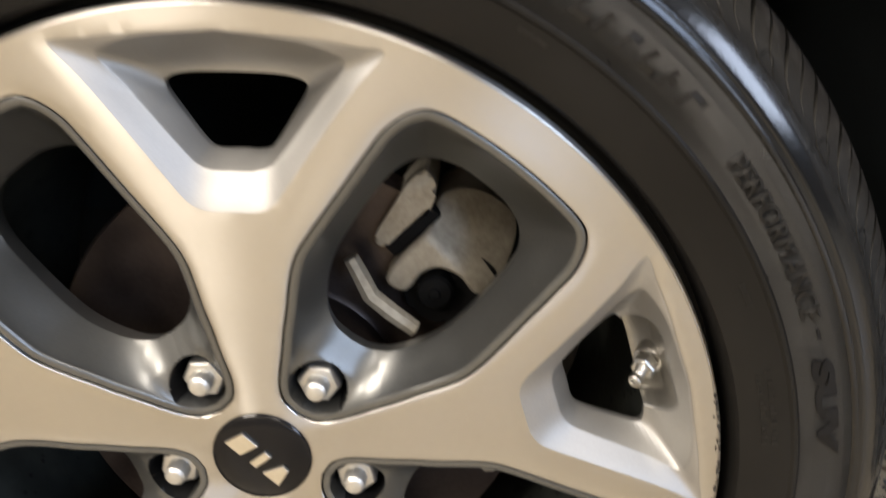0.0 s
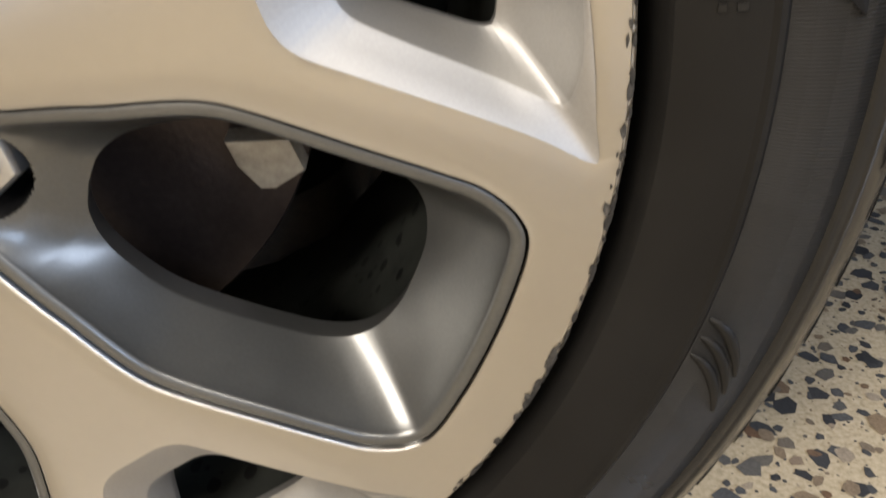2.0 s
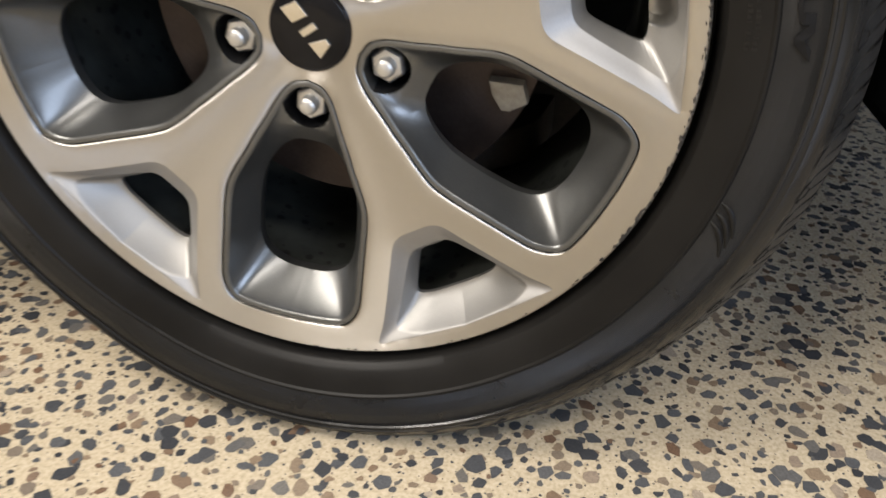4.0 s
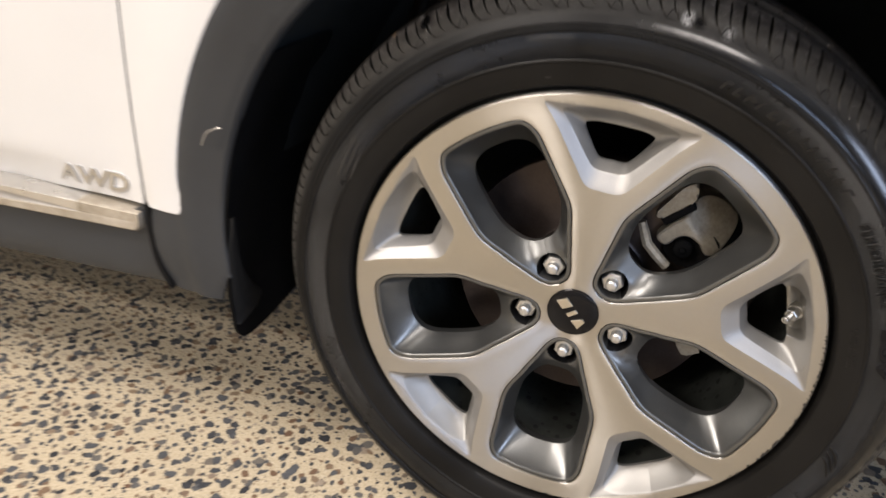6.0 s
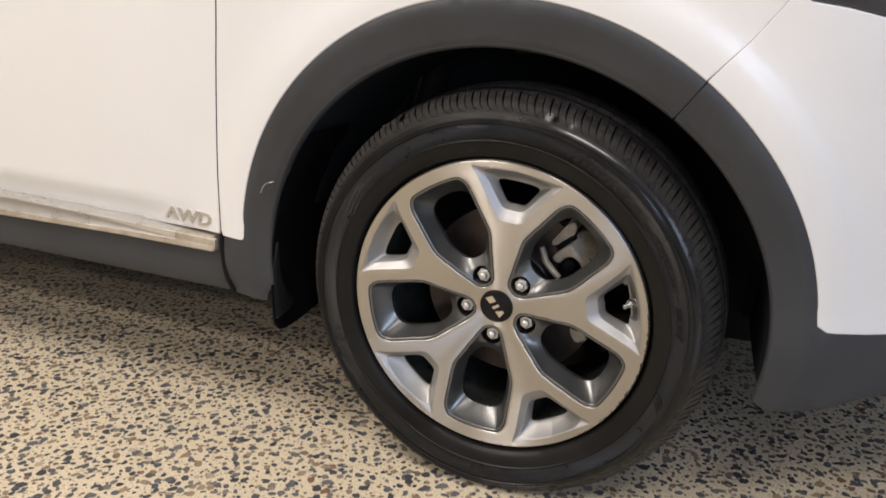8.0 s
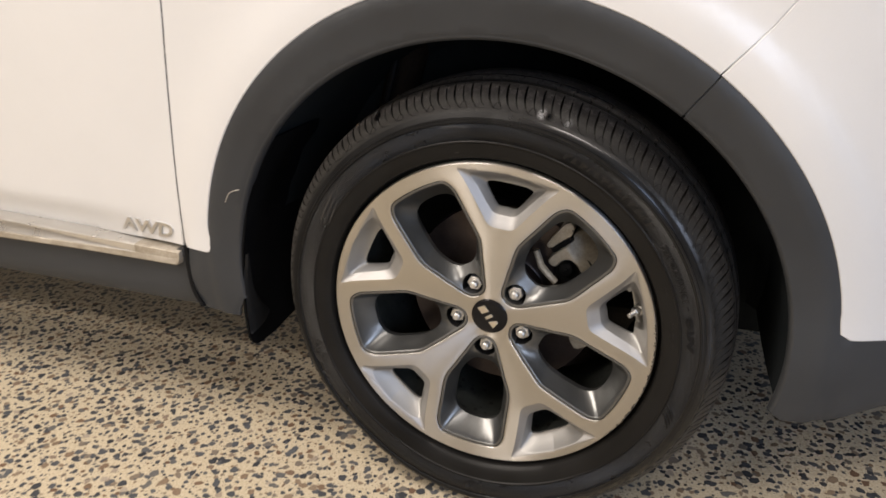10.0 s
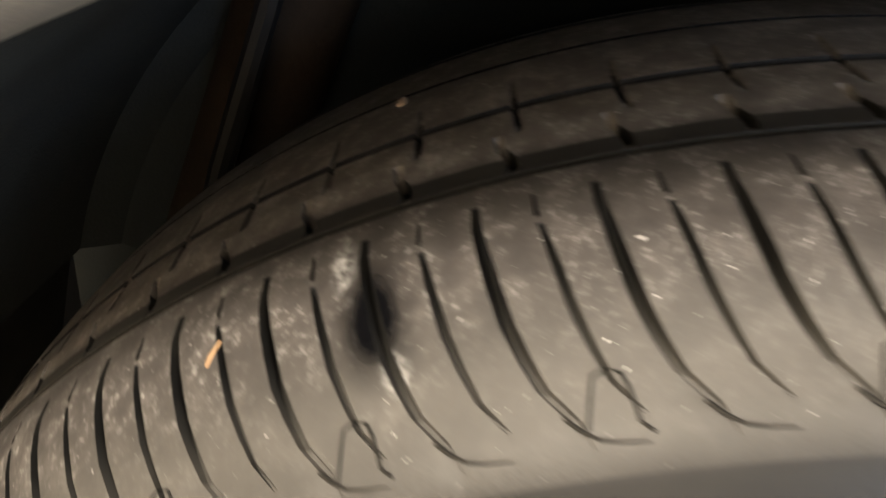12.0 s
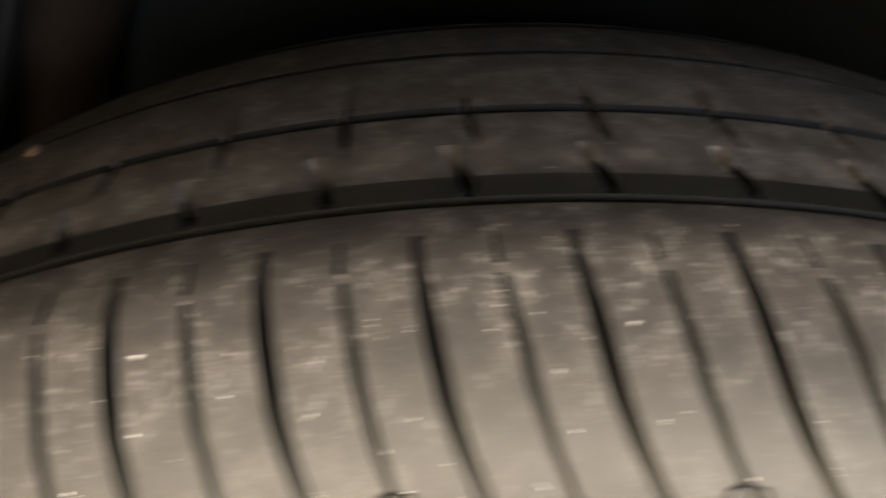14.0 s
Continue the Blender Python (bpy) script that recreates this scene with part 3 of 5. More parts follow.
fender_loop = dense(
    [(gap_x(z) + 0.0018, z) for z in np.linspace(1.02, 0.425, 12)]
    + [(gap_x(0.415) + 0.006, 0.416), (-0.492, 0.414), (-0.484, 0.418), (-0.4815, 0.428)]
    + arc(R_OUT, 172, 52.2, 60)[2:]
    + [(0.352, 0.803), (0.392, 0.857), (0.43, 0.91), (0.47, 1.02)]
)
part("fender", sheet([fender_loop], 0.014, body_y, 0.02), WHITE_PAINT, car, "glossy white front fender")
bumper_loop = dense(
    [(0.3985, 0.8580), (0.3943, 0.8555), (0.3544, 0.8015)]
    + arc(R_OUT, 51.75, 9, 28)
    + [(0.4885, 0.425), (0.492, 0.406), (0.505, 0.397), (0.56, 0.392), (0.70, 0.388), (0.80, 0.390)]
    + [(0.82, 0.60), (0.82, 0.78), (0.70, 0.79), (0.58, 0.812), (0.50, 0.8305), (0.456, 0.8410), (0.415, 0.8480)]
)
part("bumper", sheet([bumper_loop], 0.011, body_y, 0.02), WHITE_PAINT, car, "glossy white front bumper corner")
lamp_loop = dense([(0.4010, 0.8615), (0.418, 0.8520), (0.458, 0.8450), (0.505, 0.8340), (0.585, 0.816), (0.70, 0.795), (0.80, 0.785), (0.80, 0.90), (0.60, 0.99), (0.468, 0.99), (0.436, 0.91)])
part("headlight", sheet([lamp_loop], 0.02, lambda p: body_y(p) + 0.004, 0.03), GLASS_DARK, car, "dark glossy headlight")
door_loop = dense(
    [(gap_x(z) - 0.0018, z) for z in np.linspace(1.02, 0.418, 12)]
    + [(-0.70, 0.4175), (-1.10, 0.428), (-1.75, 0.445), (-1.75, 1.02)]
)
door = part("door", sheet([door_loop], 0.016, body_y, 0.02), WHITE_PAINT, car, "glossy white front door")


def door_seal():
    """A black strip between door, fender and sill, set back in the gap as its shade."""
    bm = bmesh.new()
    rows = []
    for x, z in GAP:
        y = float(body_y(np.array([[x, z]]))[0]) + 0.0006
        rows.append([bm.verts.new((x + dx, y + dy, z)) for dx, dy in ((-0.004, 0.006), (-0.004, 0.0), (0.004, 0.0), (0.004, 0.006))])
    for a, b in zip(rows, rows[1:]):
        for k in range(3):
            bm.faces.new((a[k], a[k + 1], b[k + 1], b[k]))
    return bm


part("door_seal", door_seal(), BLACK_GAP, car, "black backing strip standing in for the door gap's shade")


def clad_y(p):
    r = np.hypot(p[:, 0] - CX, p[:, 1] - CZ)
    y = body_y(p) - 0.004
    y += 0.006 * np.clip((r - (R_OUT - 0.012)) / 0.012, 0, 1)
    low = np.clip((0.36 - p[:, 1]) / 0.10, 0, 1.2)
    return y + 0.014 * low**1.5


arch_loop = dense(
    arc(R_OUT - 0.001, 52.0, 172, 64)
    + [(-0.4825, 0.425), (-0.488, 0.4145), (gap_x(0.41) + 0.008, 0.4135), (gap_x(0.38) + 0.003, 0.38), (gap_x(0.34) + 0.003, 0.34), (gap_x(0.306) + 0.003, 0.301), (-0.48, 0.2965), (-0.451, 0.2945), (-0.4465, 0.310)]
    + inner_arc(184, 52.4, 74), 0.01)
arch = part("arch_cladding", with_lip(sheet([arch_loop], 0.012, clad_y, 0.006), clad_y, 184, 52.4), CLADDING, car, "dark grey textured plastic wheel-arch moulding")
part("joint_line", tube([(x, float(clad_y(np.array([[x, z]]))[0]) - 0.0002, z) for x, z in spline([(-0.436, 0.512), (-0.427, 0.527), (-0.416, 0.533), (-0.407, 0.535)], 4)], 0.0007, 6), TRIM, arch, "pale hairline joint")
front_clad_loop = dense(
    inner_arc(52.0, -13, 50)
    + [(0.44, 0.255), (0.515, 0.262), (0.61, 0.286), (0.82, 0.30), (0.815, 0.3885), (0.70, 0.3865), (0.56, 0.3905), (0.505, 0.3955), (0.4905, 0.405), (0.487, 0.425)]
    + arc(R_OUT - 0.001, 9.5, 51.6, 30), 0.01)
part("bumper_cladding", with_lip(sheet([front_clad_loop], 0.012, clad_y, 0.006), clad_y, 52.0, -13), CLADDING, car, "dark grey textured plastic bumper moulding")


def sill_y(p):
    z = p[:, 1]
    return -0.060 + 0.004 * np.sin((z - 0.3) * 30) + 0.014 * np.clip((0.345 - z) / 0.05, 0, 1) ** 2


sill_loop = dense([(gap_x(z) - 0.0022, z) for z in np.linspace(0.415, 0.2985, 6)] + [(-1.10, 0.3135), (-1.75, 0.33), (-1.75, 0.425), (-1.10, 0.409), (-0.70, 0.400), (-0.58, 0.398)], 0.012)
part("sill_cladding", sheet([sill_loop], 0.016, sill_y, 0.06), CLADDING, car, "dark grey plastic sill moulding")


def trim_strip():
    """A bright strip whose hollow tapers to a point towards the front, over a flat lower ledge."""
    bm = bmesh.new()
    n, rings = 110, []
    for i in range(n + 1):
        s = (i / n) ** 1.4
        x = -0.5525 - 1.195 * s
        back = -0.5525 - x
        top = 0.4075 + 0.0135 * min(1, back / 0.25) + 0.0135 * min(1, max(0, back - 0.25) / 0.28) + 0.016 * max(0, (-1.136 - x) / 0.6)
        bottom = 0.3795 + 0.006 * min(1, back / 0.24) + 0.006 * max(0, back - 0.24)
        if back < 0.012:
            bottom += 0.012 - math.sqrt(0.012**2 - (0.012 - back) ** 2)
        h = top - bottom
        open_up = min(1.0, max(0.0, (back - 0.090) / 0.22)) ** 0.7
        ledge = bottom + h * (0.46 - 0.12 * open_up)
        upper = ledge + (top - 0.006 - ledge) * (0.12 + 0.88 * open_up)
        deep = 0.0080 * open_up
        section = [(0.030, top - 0.0004), (-0.0095, top - 0.0012), (-0.0120, top - 0.0030), (-0.0125, upper)]
        section += [(-0.0125 + deep * math.cos(math.pi * 0.5 * (k - 1) / 3.4), upper - 0.0006 + (ledge + 0.0006 - upper) * ((k - 1) / 3) ** 0.9) for k in (1, 2, 3, 4)]
        section += [(-0.0128, ledge - 0.0012 * open_up - 0.0004), (-0.0132, bottom + 0.003), (-0.0110, bottom + 0.0006), (0.0, bottom)]
        rings.append([bm.verts.new((x, -0.0565 + dy, z)) for dy, z in section])
    for a, b in zip(rings, rings[1:]):
        for j in range(len(a) - 1):
            bm.faces.new((a[j], a[j + 1], b[j + 1], b[j]))
    bm.faces.new(rings[0]).material_index = 1
    bm.faces.ensure_lookup_table()
    for k, f in enumerate(bm.faces):
        if k % 11 >= 7 or k < 11 * 18:
            f.material_index = 1
    return bm


part("sill_trim", trim_strip(), [TRIM, TRIM_WORN], car, "scuffed satin silver strip along the sill")


def badge():
    bm = letters("AWD", 0.046, 0.0022, 0.0012)
    xs = [v.co.x for v in bm.verts]
    w = max(xs) - min(xs)
    for v in bm.verts:
        x = (v.co.x - min(xs)) / w * 0.116
        z = v.co.y
        v.co = Vector((-0.685 + x + z * 0.30, float(body_y(np.array([[-0.685 + x, 0.4315 + z * 0.80]]))[0]) - 0.0005 - v.co.z, 0.4315 + z * 0.80 - 0.03 * x))
    return bm


part("door_badge", badge(), BADGE, door, "chrome letters on the door", smooth=30)

# wheel housing behind the arch
liner = part("wheel_liner", revolve([(0.436, -0.045), (0.438, 0.0), (0.432, 0.06), (0.425, 0.16), (0.42, 0.27), (0.40, 0.29), (0.20, 0.30)], 72, a0=radians(-12), a1=radians(167)), LINER, car, "black felt wheel-arch liner")
liner.location = (0, 0, CZ)
clip = box(0.05, 0.03, 0.018, (-0.022, 0.20, 0.762), bevel=0.004)
part("liner_clip", clip, CLADDING, car)


def mud_flap():
    bm = bmesh.new()
    rows, cols, t = 22, 16, 0.004
    grid = {}
    for side in (0, 1):
        for i in range(rows + 1):
            for j in range(cols + 1):
                s, c = i / rows, (j / cols) ** 1.5
                y = -0.060 + 0.36 * c
                low = float(np.interp(c, [0, 0.024, 0.067, 0.122, 0.244, 0.6, 1.0], [0.252, 0.236, 0.226, 0.222, 0.219, 0.222, 0.24]))
                z = 0.62 + (low - 0.62) * s
                x = float(np.interp(z, [0.21, 0.25, 0.30, 0.36, 0.43, 0.50, 0.56, 0.62], [-0.4355, -0.4375, -0.4395, -0.436, -0.424, -0.405, -0.380, -0.342]))
                lip = 0.012 * max(0.0, 1 - c / 0.06) * min(1.0, max(0.0, s - 0.3) * 2.2)
                grid[side, i, j] = bm.verts.new((x - 0.02 * c * s + lip * 0.3 - side * t, y, z))
    for i in range(rows):
        for j in range(cols):
            bm.faces.new([grid[0, i, j], grid[0, i, j + 1], grid[0, i + 1, j + 1], grid[0, i + 1, j]])
            bm.faces.new([grid[1, i, j], grid[1, i + 1, j], grid[1, i + 1, j + 1], grid[1, i, j + 1]])
    rim = [(0, j) for j in range(cols)] + [(i, cols) for i in range(rows)] + [(rows, j) for j in range(cols, 0, -1)] + [(i, 0) for i in range(rows, 0, -1)]
    for (i, j), (k, l) in zip(rim, rim[1:] + rim[:1]):
        bm.faces.new([grid[0, i, j], grid[1, i, j], grid[1, k, l], grid[0, k, l]])
    return bm


flap = part("mud_flap", mud_flap(), FLAP, car, "black moulded mud flap")


def flap_flange():
    """The greyer moulded flange that tapers up the front of the flap."""
    bm = bmesh.new()
    edge = spline([(0.2600, -0.052), (0.2610, -0.032), (0.2650, -0.008), (0.2720, 0.006), (0.2820, 0.004), (0.2960, -0.008), (0.3200, -0.024), (0.3500, -0.036), (0.3850, -0.046), (0.4150, -0.053)], 6)
    rows = []
    for z, y1 in edge:
        x = float(np.interp(z, [0.21, 0.25, 0.30, 0.36, 0.43, 0.50], [-0.4355, -0.4375, -0.4395, -0.436, -0.424, -0.405]))
        rows.append([bm.verts.new((x + 0.0095 - (0.004 if k in (0, 6) else 0), -0.059 + (y1 + 0.059) * k / 6, z)) for k in range(7)])
    for a, b in zip(rows, rows[1:]):
        for k in range(6):
            bm.faces.new((a[k], a[k + 1], b[k + 1], b[k]))
    return bm


part("flange", flap_flange(), FLANGE, flap, "dusty grey moulded flange", smooth=60)
# Trays, screen and closing panels, added to keep lamp light from under the car.
part("underbody", box(3.46, 1.34, 0.07, (-0.95, 1.02, 0.275), bevel=0.02), FLAP, car, "black underbody tray")
part("front_undertray", box(0.40, 1.10, 0.06, (0.70, 1.05, 0.33), bevel=0.02), LINER, car, "unseen black tray blocking light under the nose")
# The deflector is placed to keep doorway light off the floor behind it.
part("air_deflector", box(0.008, 0.38, 0.13, (0.444, 0.155, 0.312), (0, 8, 0), bevel=0.003), FLAP, car, "black air deflector ahead of the wheel")
# Block added to shade the floor glimpsed through the wheel.
part("subframe", box(0.60, 0.12, 0.14, (-0.005, 0.34, 0.17), bevel=0.02), DARK_METAL, car, "dark block added to keep the floor behind the wheel in shade")
part("splash_shield", box(0.90, 0.02, 0.60, (0.0, 0.335, 0.50), bevel=0.005), LINER, car, "black screen added inside the wheel housing to block light")
part("far_side", box(3.60, 0.05, 0.85, (-0.885, 1.66, 0.60), bevel=0.02), WHITE_PAINT, car, "white far body side")
part("nose", box(0.05, 1.60, 0.72, (0.93, 0.90, 0.58), bevel=0.02), WHITE_PAINT, car, "white nose panel")
part("tail", box(0.05, 1.60, 0.72, (-2.70, 0.90, 0.58), bevel=0.02), WHITE_PAINT, car, "white rear panel")
part("roof_shell", box(3.66, 1.7, 0.05, (-0.89, 0.80, 1.045), bevel=0.015), WHITE_PAINT, car)
part("rear_side", box(0.93, 0.04, 0.66, (-2.215, -0.06, 0.69), bevel=0.012), WHITE_PAINT, car, "white rear body side")
part("nose_corner", box(0.16, 0.04, 0.66, (0.875, 0.165, 0.69), (0, 0, 52), bevel=0.012), WHITE_PAINT, car)

# ---- wheel ----
HUB = 0.3457
A0 = radians(118.08)
FACE_R = [0.0, 0.030, 0.045, 0.070, 0.110, 0.160, 0.200, 0.240, 0.262]
FACE_Y = [-0.0245, -0.0250, -0.0275, -0.0325, -0.0390, -0.0445, -0.0470, -0.0487, -0.0487]


_r = np.linspace(-0.1, 0.36, 921)
_w = np.exp(-0.5 * (np.arange(-60, 61) * 0.0005 / 0.010) ** 2)
_y = np.convolve(np.interp(np.abs(_r), FACE_R, FACE_Y), _w / _w.sum(), "same")


def face_y(p):
    """The dished face, as a smooth curve of the radius."""
    r = np.hypot(p[:, 0], p[:, 1])
    return np.interp(r, _r, _y) - 3.8 * np.maximum(0, r - 0.2385) ** 2


def turned(loop, a):
    c, s = math.cos(a), math.sin(a)
    return np.stack([loop[:, 0] * c - loop[:, 1] * s, loop[:, 0] * s + loop[:, 1] * c], 1)


def circle(r, n, cx=0.0, cz=0.0):
    a = np.linspace(0, 2 * math.pi, n, endpoint=False)
    return np.stack([cx + r * np.cos(a), cz + r * np.sin(a)], 1)


WIN = resample(mirrored([(0.0366, 0), (0.0395, 0.0110), (0.0470, 0.0188), (0.0575, 0.0248), (0.0690, 0.0302), (0.0835, 0.0376), (0.0950, 0.0428), (0.1060, 0.0484), (0.1157, 0.0530), (0.1240, 0.0560), (0.1330, 0.0576), (0.1480, 0.0584), (0.1700, 0.0588), (0.1950, 0.0594), (0.2110, 0.0588), (0.2250, 0.0532), (0.2325, 0.0430), (0.2358, 0.02), (0.2366, 0)]), 340)
def shrunk(loop, by):
    """A loop drawn in by a small distance along its normals."""
    t = np.roll(loop, -1, 0) - np.roll(loop, 1, 0)
    n = np.stack([-t[:, 1], t[:, 0]], 1) / np.linalg.norm(t, axis=1)[:, None]
    area = (loop[:, 0] * np.roll(loop[:, 1], -1) - np.roll(loop[:, 0], -1) * loop[:, 1]).sum()
    return loop + n * by * (1 if area > 0 else -1)


WIN_IN = shrunk(WIN, 0.0015)
WIN_HOLE = resample(mirrored([(0.0895, 0), (0.0915, 0.0130), (0.1010, 0.0250), (0.1215, 0.0362), (0.1434, 0.0402), (0.173, 0.0412), (0.1865, 0.0398), (0.1965, 0.0358), (0.2035, 0.0285), (0.2078, 0.0180), (0.2092, 0.0090), (0.2094, 0)]), 220)
HOLE_Y = -0.010


def polar(r, deg):
    return (r * math.cos(radians(deg)), r * math.sin(radians(deg)))


FACE_EDGE = 0.0009
FORK = resample(mirrored([(0.1590, 0), (0.1590, 0.0090), (0.1597, 0.0140), (0.1620, 0.0192), (0.1668, 0.0240), (0.182, 0.0345), (0.2055, 0.0508), (0.2235, 0.0640), polar(0.2495, 17.8), polar(0.2512, 17.1), polar(0.2492, 15.0), polar(0.2472, 10), polar(0.2466, 0)]), 130)
FORK_STEP = resample(mirrored([(0.1770, 0), (0.1770, 0.0080), (0.1777, 0.0130), (0.1800, 0.0178), (0.1850, 0.0227), (0.2030, 0.0368), (0.2235, 0.0522), polar(0.2390, 14.0), polar(0.2424, 13.2), polar(0.2448, 9), polar(0.2455, 0)]), 110)
FORK_HOLE = resample(mirrored([(0.1850, 0), (0.1850, 0.0125), (0.1900, 0.0187), (0.2050, 0.0285), (0.2165, 0.0352), (0.2208, 0.0335), (0.2236, 0.0220), (0.2242, 0)]), 80)
NUT_R = 0.05715
nut_angles = [A0 - 2 * math.pi / 5 * k for k in range(5)]
spoke_angles = [a - math.pi / 5 for a in nut_angles]



def worn_face(p):
    """The face with its spokes rounded off towards the windows and forks."""
    a = np.arctan2(p[:, 1], p[:, 0])
    r = np.hypot(p[:, 0], p[:, 1])
    fold = lambda start: (a - start + math.pi / 5) % (2 * math.pi / 5) - math.pi / 5
    y = face_y(p)
    for loop, start, deep, wide in ((WIN, A0, FACE_EDGE, 0.0075), (FORK, A0 - math.pi / 5, 0.0005, 0.004)):
        f = fold(start)
        d = distance(loop, np.stack([r * np.cos(f), r * np.sin(f)], 1))
        y = y + deep * np.clip(1 - d / wide, 0, 1) ** 2
    return y


RIMS = [shrunk(WIN, -d) for d in (0.0012, 0.0028, 0.0050)]
loops = [circle(0.2572, 260), circle(0.0298, 60)] + [turned(WIN, a) for a in nut_angles] + [turned(FORK, a) for a in spoke_angles]
wheel = part("wheel", sheet(loops, 0.0050, worn_face, 0.0022, 0.0004, [turned(resample(h, 200), a) for h in RIMS for a in nut_angles]), MACHINED, car, "machined silver alloy wheel with five forked spokes")
wheel.location = (0, 0, HUB)

part("rim_lip", revolve([(0.2568, -0.0499), (0.2582, -0.0495), (0.2592, -0.0482), (0.2596, -0.0460), (0.2590, -0.0380), (0.2550, -0.0340), (0.247, -0.026), (0.238, -0.010), (0.230, 0.02), (0.226, 0.05), (0.225, 0.10), (0.224, 0.205), (0.228, 0.214), (0.246, 0.218), (0.250, 0.180)], 200), [BARREL, MACHINED], wheel, "silver rim edge with kerb scuffs")
lip = wheel.children[-1]
for p in lip.data.polygons:
    if p.center.y < -0.030 and math.hypot(p.center.x, p.center.z) > 0.25:
        p.material_index = 1


def ray_ring(loop, centre, n):
    """A loop resampled at even angles about a point inside it."""
    out = []
    a, b = loop, np.roll(loop, -1, 0)
    for k in range(n):
        d = np.array([math.cos(k * 2 * math.pi / n), math.sin(k * 2 * math.pi / n)])
        e, w = b - a, a - np.array(centre)
        den = d[0] * e[:, 1] - d[1] * e[:, 0]
        den = np.where(np.abs(den) < 1e-12, 1e-12, den)
        far = (w[:, 0] * e[:, 1] - w[:, 1] * e[:, 0]) / den
        along = (w[:, 0] * d[1] - w[:, 1] * d[0]) / den
        ok = (far > 0) & (along >= -1e-9) & (along <= 1 + 1e-9)
        out.append(np.array(centre) + d * far[ok].max())
    return np.array(out)


WIN_BAND = resample(shrunk(WIN_IN, 0.0046), 280)


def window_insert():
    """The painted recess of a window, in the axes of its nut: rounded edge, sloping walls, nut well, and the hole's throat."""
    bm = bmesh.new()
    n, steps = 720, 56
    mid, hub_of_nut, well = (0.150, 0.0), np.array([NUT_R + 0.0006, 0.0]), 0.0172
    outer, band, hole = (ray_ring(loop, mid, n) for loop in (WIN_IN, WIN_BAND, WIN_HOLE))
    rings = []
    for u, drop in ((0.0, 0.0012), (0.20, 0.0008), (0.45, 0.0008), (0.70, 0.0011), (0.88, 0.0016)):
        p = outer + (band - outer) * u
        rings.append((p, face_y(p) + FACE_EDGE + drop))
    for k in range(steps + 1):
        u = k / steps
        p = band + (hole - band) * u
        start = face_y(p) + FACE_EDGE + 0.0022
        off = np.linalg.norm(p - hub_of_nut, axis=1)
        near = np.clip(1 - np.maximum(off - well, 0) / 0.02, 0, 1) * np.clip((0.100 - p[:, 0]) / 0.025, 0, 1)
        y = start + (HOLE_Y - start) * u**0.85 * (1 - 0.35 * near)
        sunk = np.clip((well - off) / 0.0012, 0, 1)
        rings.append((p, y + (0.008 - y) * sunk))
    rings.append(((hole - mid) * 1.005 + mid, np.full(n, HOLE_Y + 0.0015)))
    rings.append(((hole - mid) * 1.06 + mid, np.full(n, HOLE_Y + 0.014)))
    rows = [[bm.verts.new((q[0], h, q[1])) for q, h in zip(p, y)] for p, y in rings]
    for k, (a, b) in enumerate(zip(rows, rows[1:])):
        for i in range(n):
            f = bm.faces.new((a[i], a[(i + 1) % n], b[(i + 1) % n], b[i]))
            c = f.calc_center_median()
            # Nut well faces are black: the well's shade is put into the colour.
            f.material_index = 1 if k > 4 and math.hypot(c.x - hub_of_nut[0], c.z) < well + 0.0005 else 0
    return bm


def window_seam():
    """The dark joint between the machined face and the painted recess."""
    bm = bmesh.new()
    rings = []
    for loop, dy in ((WIN, 0.0006), (shrunk(WIN, 0.0002), 0.0034), (shrunk(WIN, 0.0013), 0.0036), (shrunk(WIN, 0.0016), 0.0020)):
        y = face_y(loop) + FACE_EDGE + dy
        rings.append([bm.verts.new((p[0], h, p[1])) for p, h in zip(loop, y)])
    for a, b in zip(rings, rings[1:]):
        for i in range(len(a)):
            j = (i + 1) % len(a)
            bm.faces.new((a[i], a[j], b[j], b[i]))
    return bm


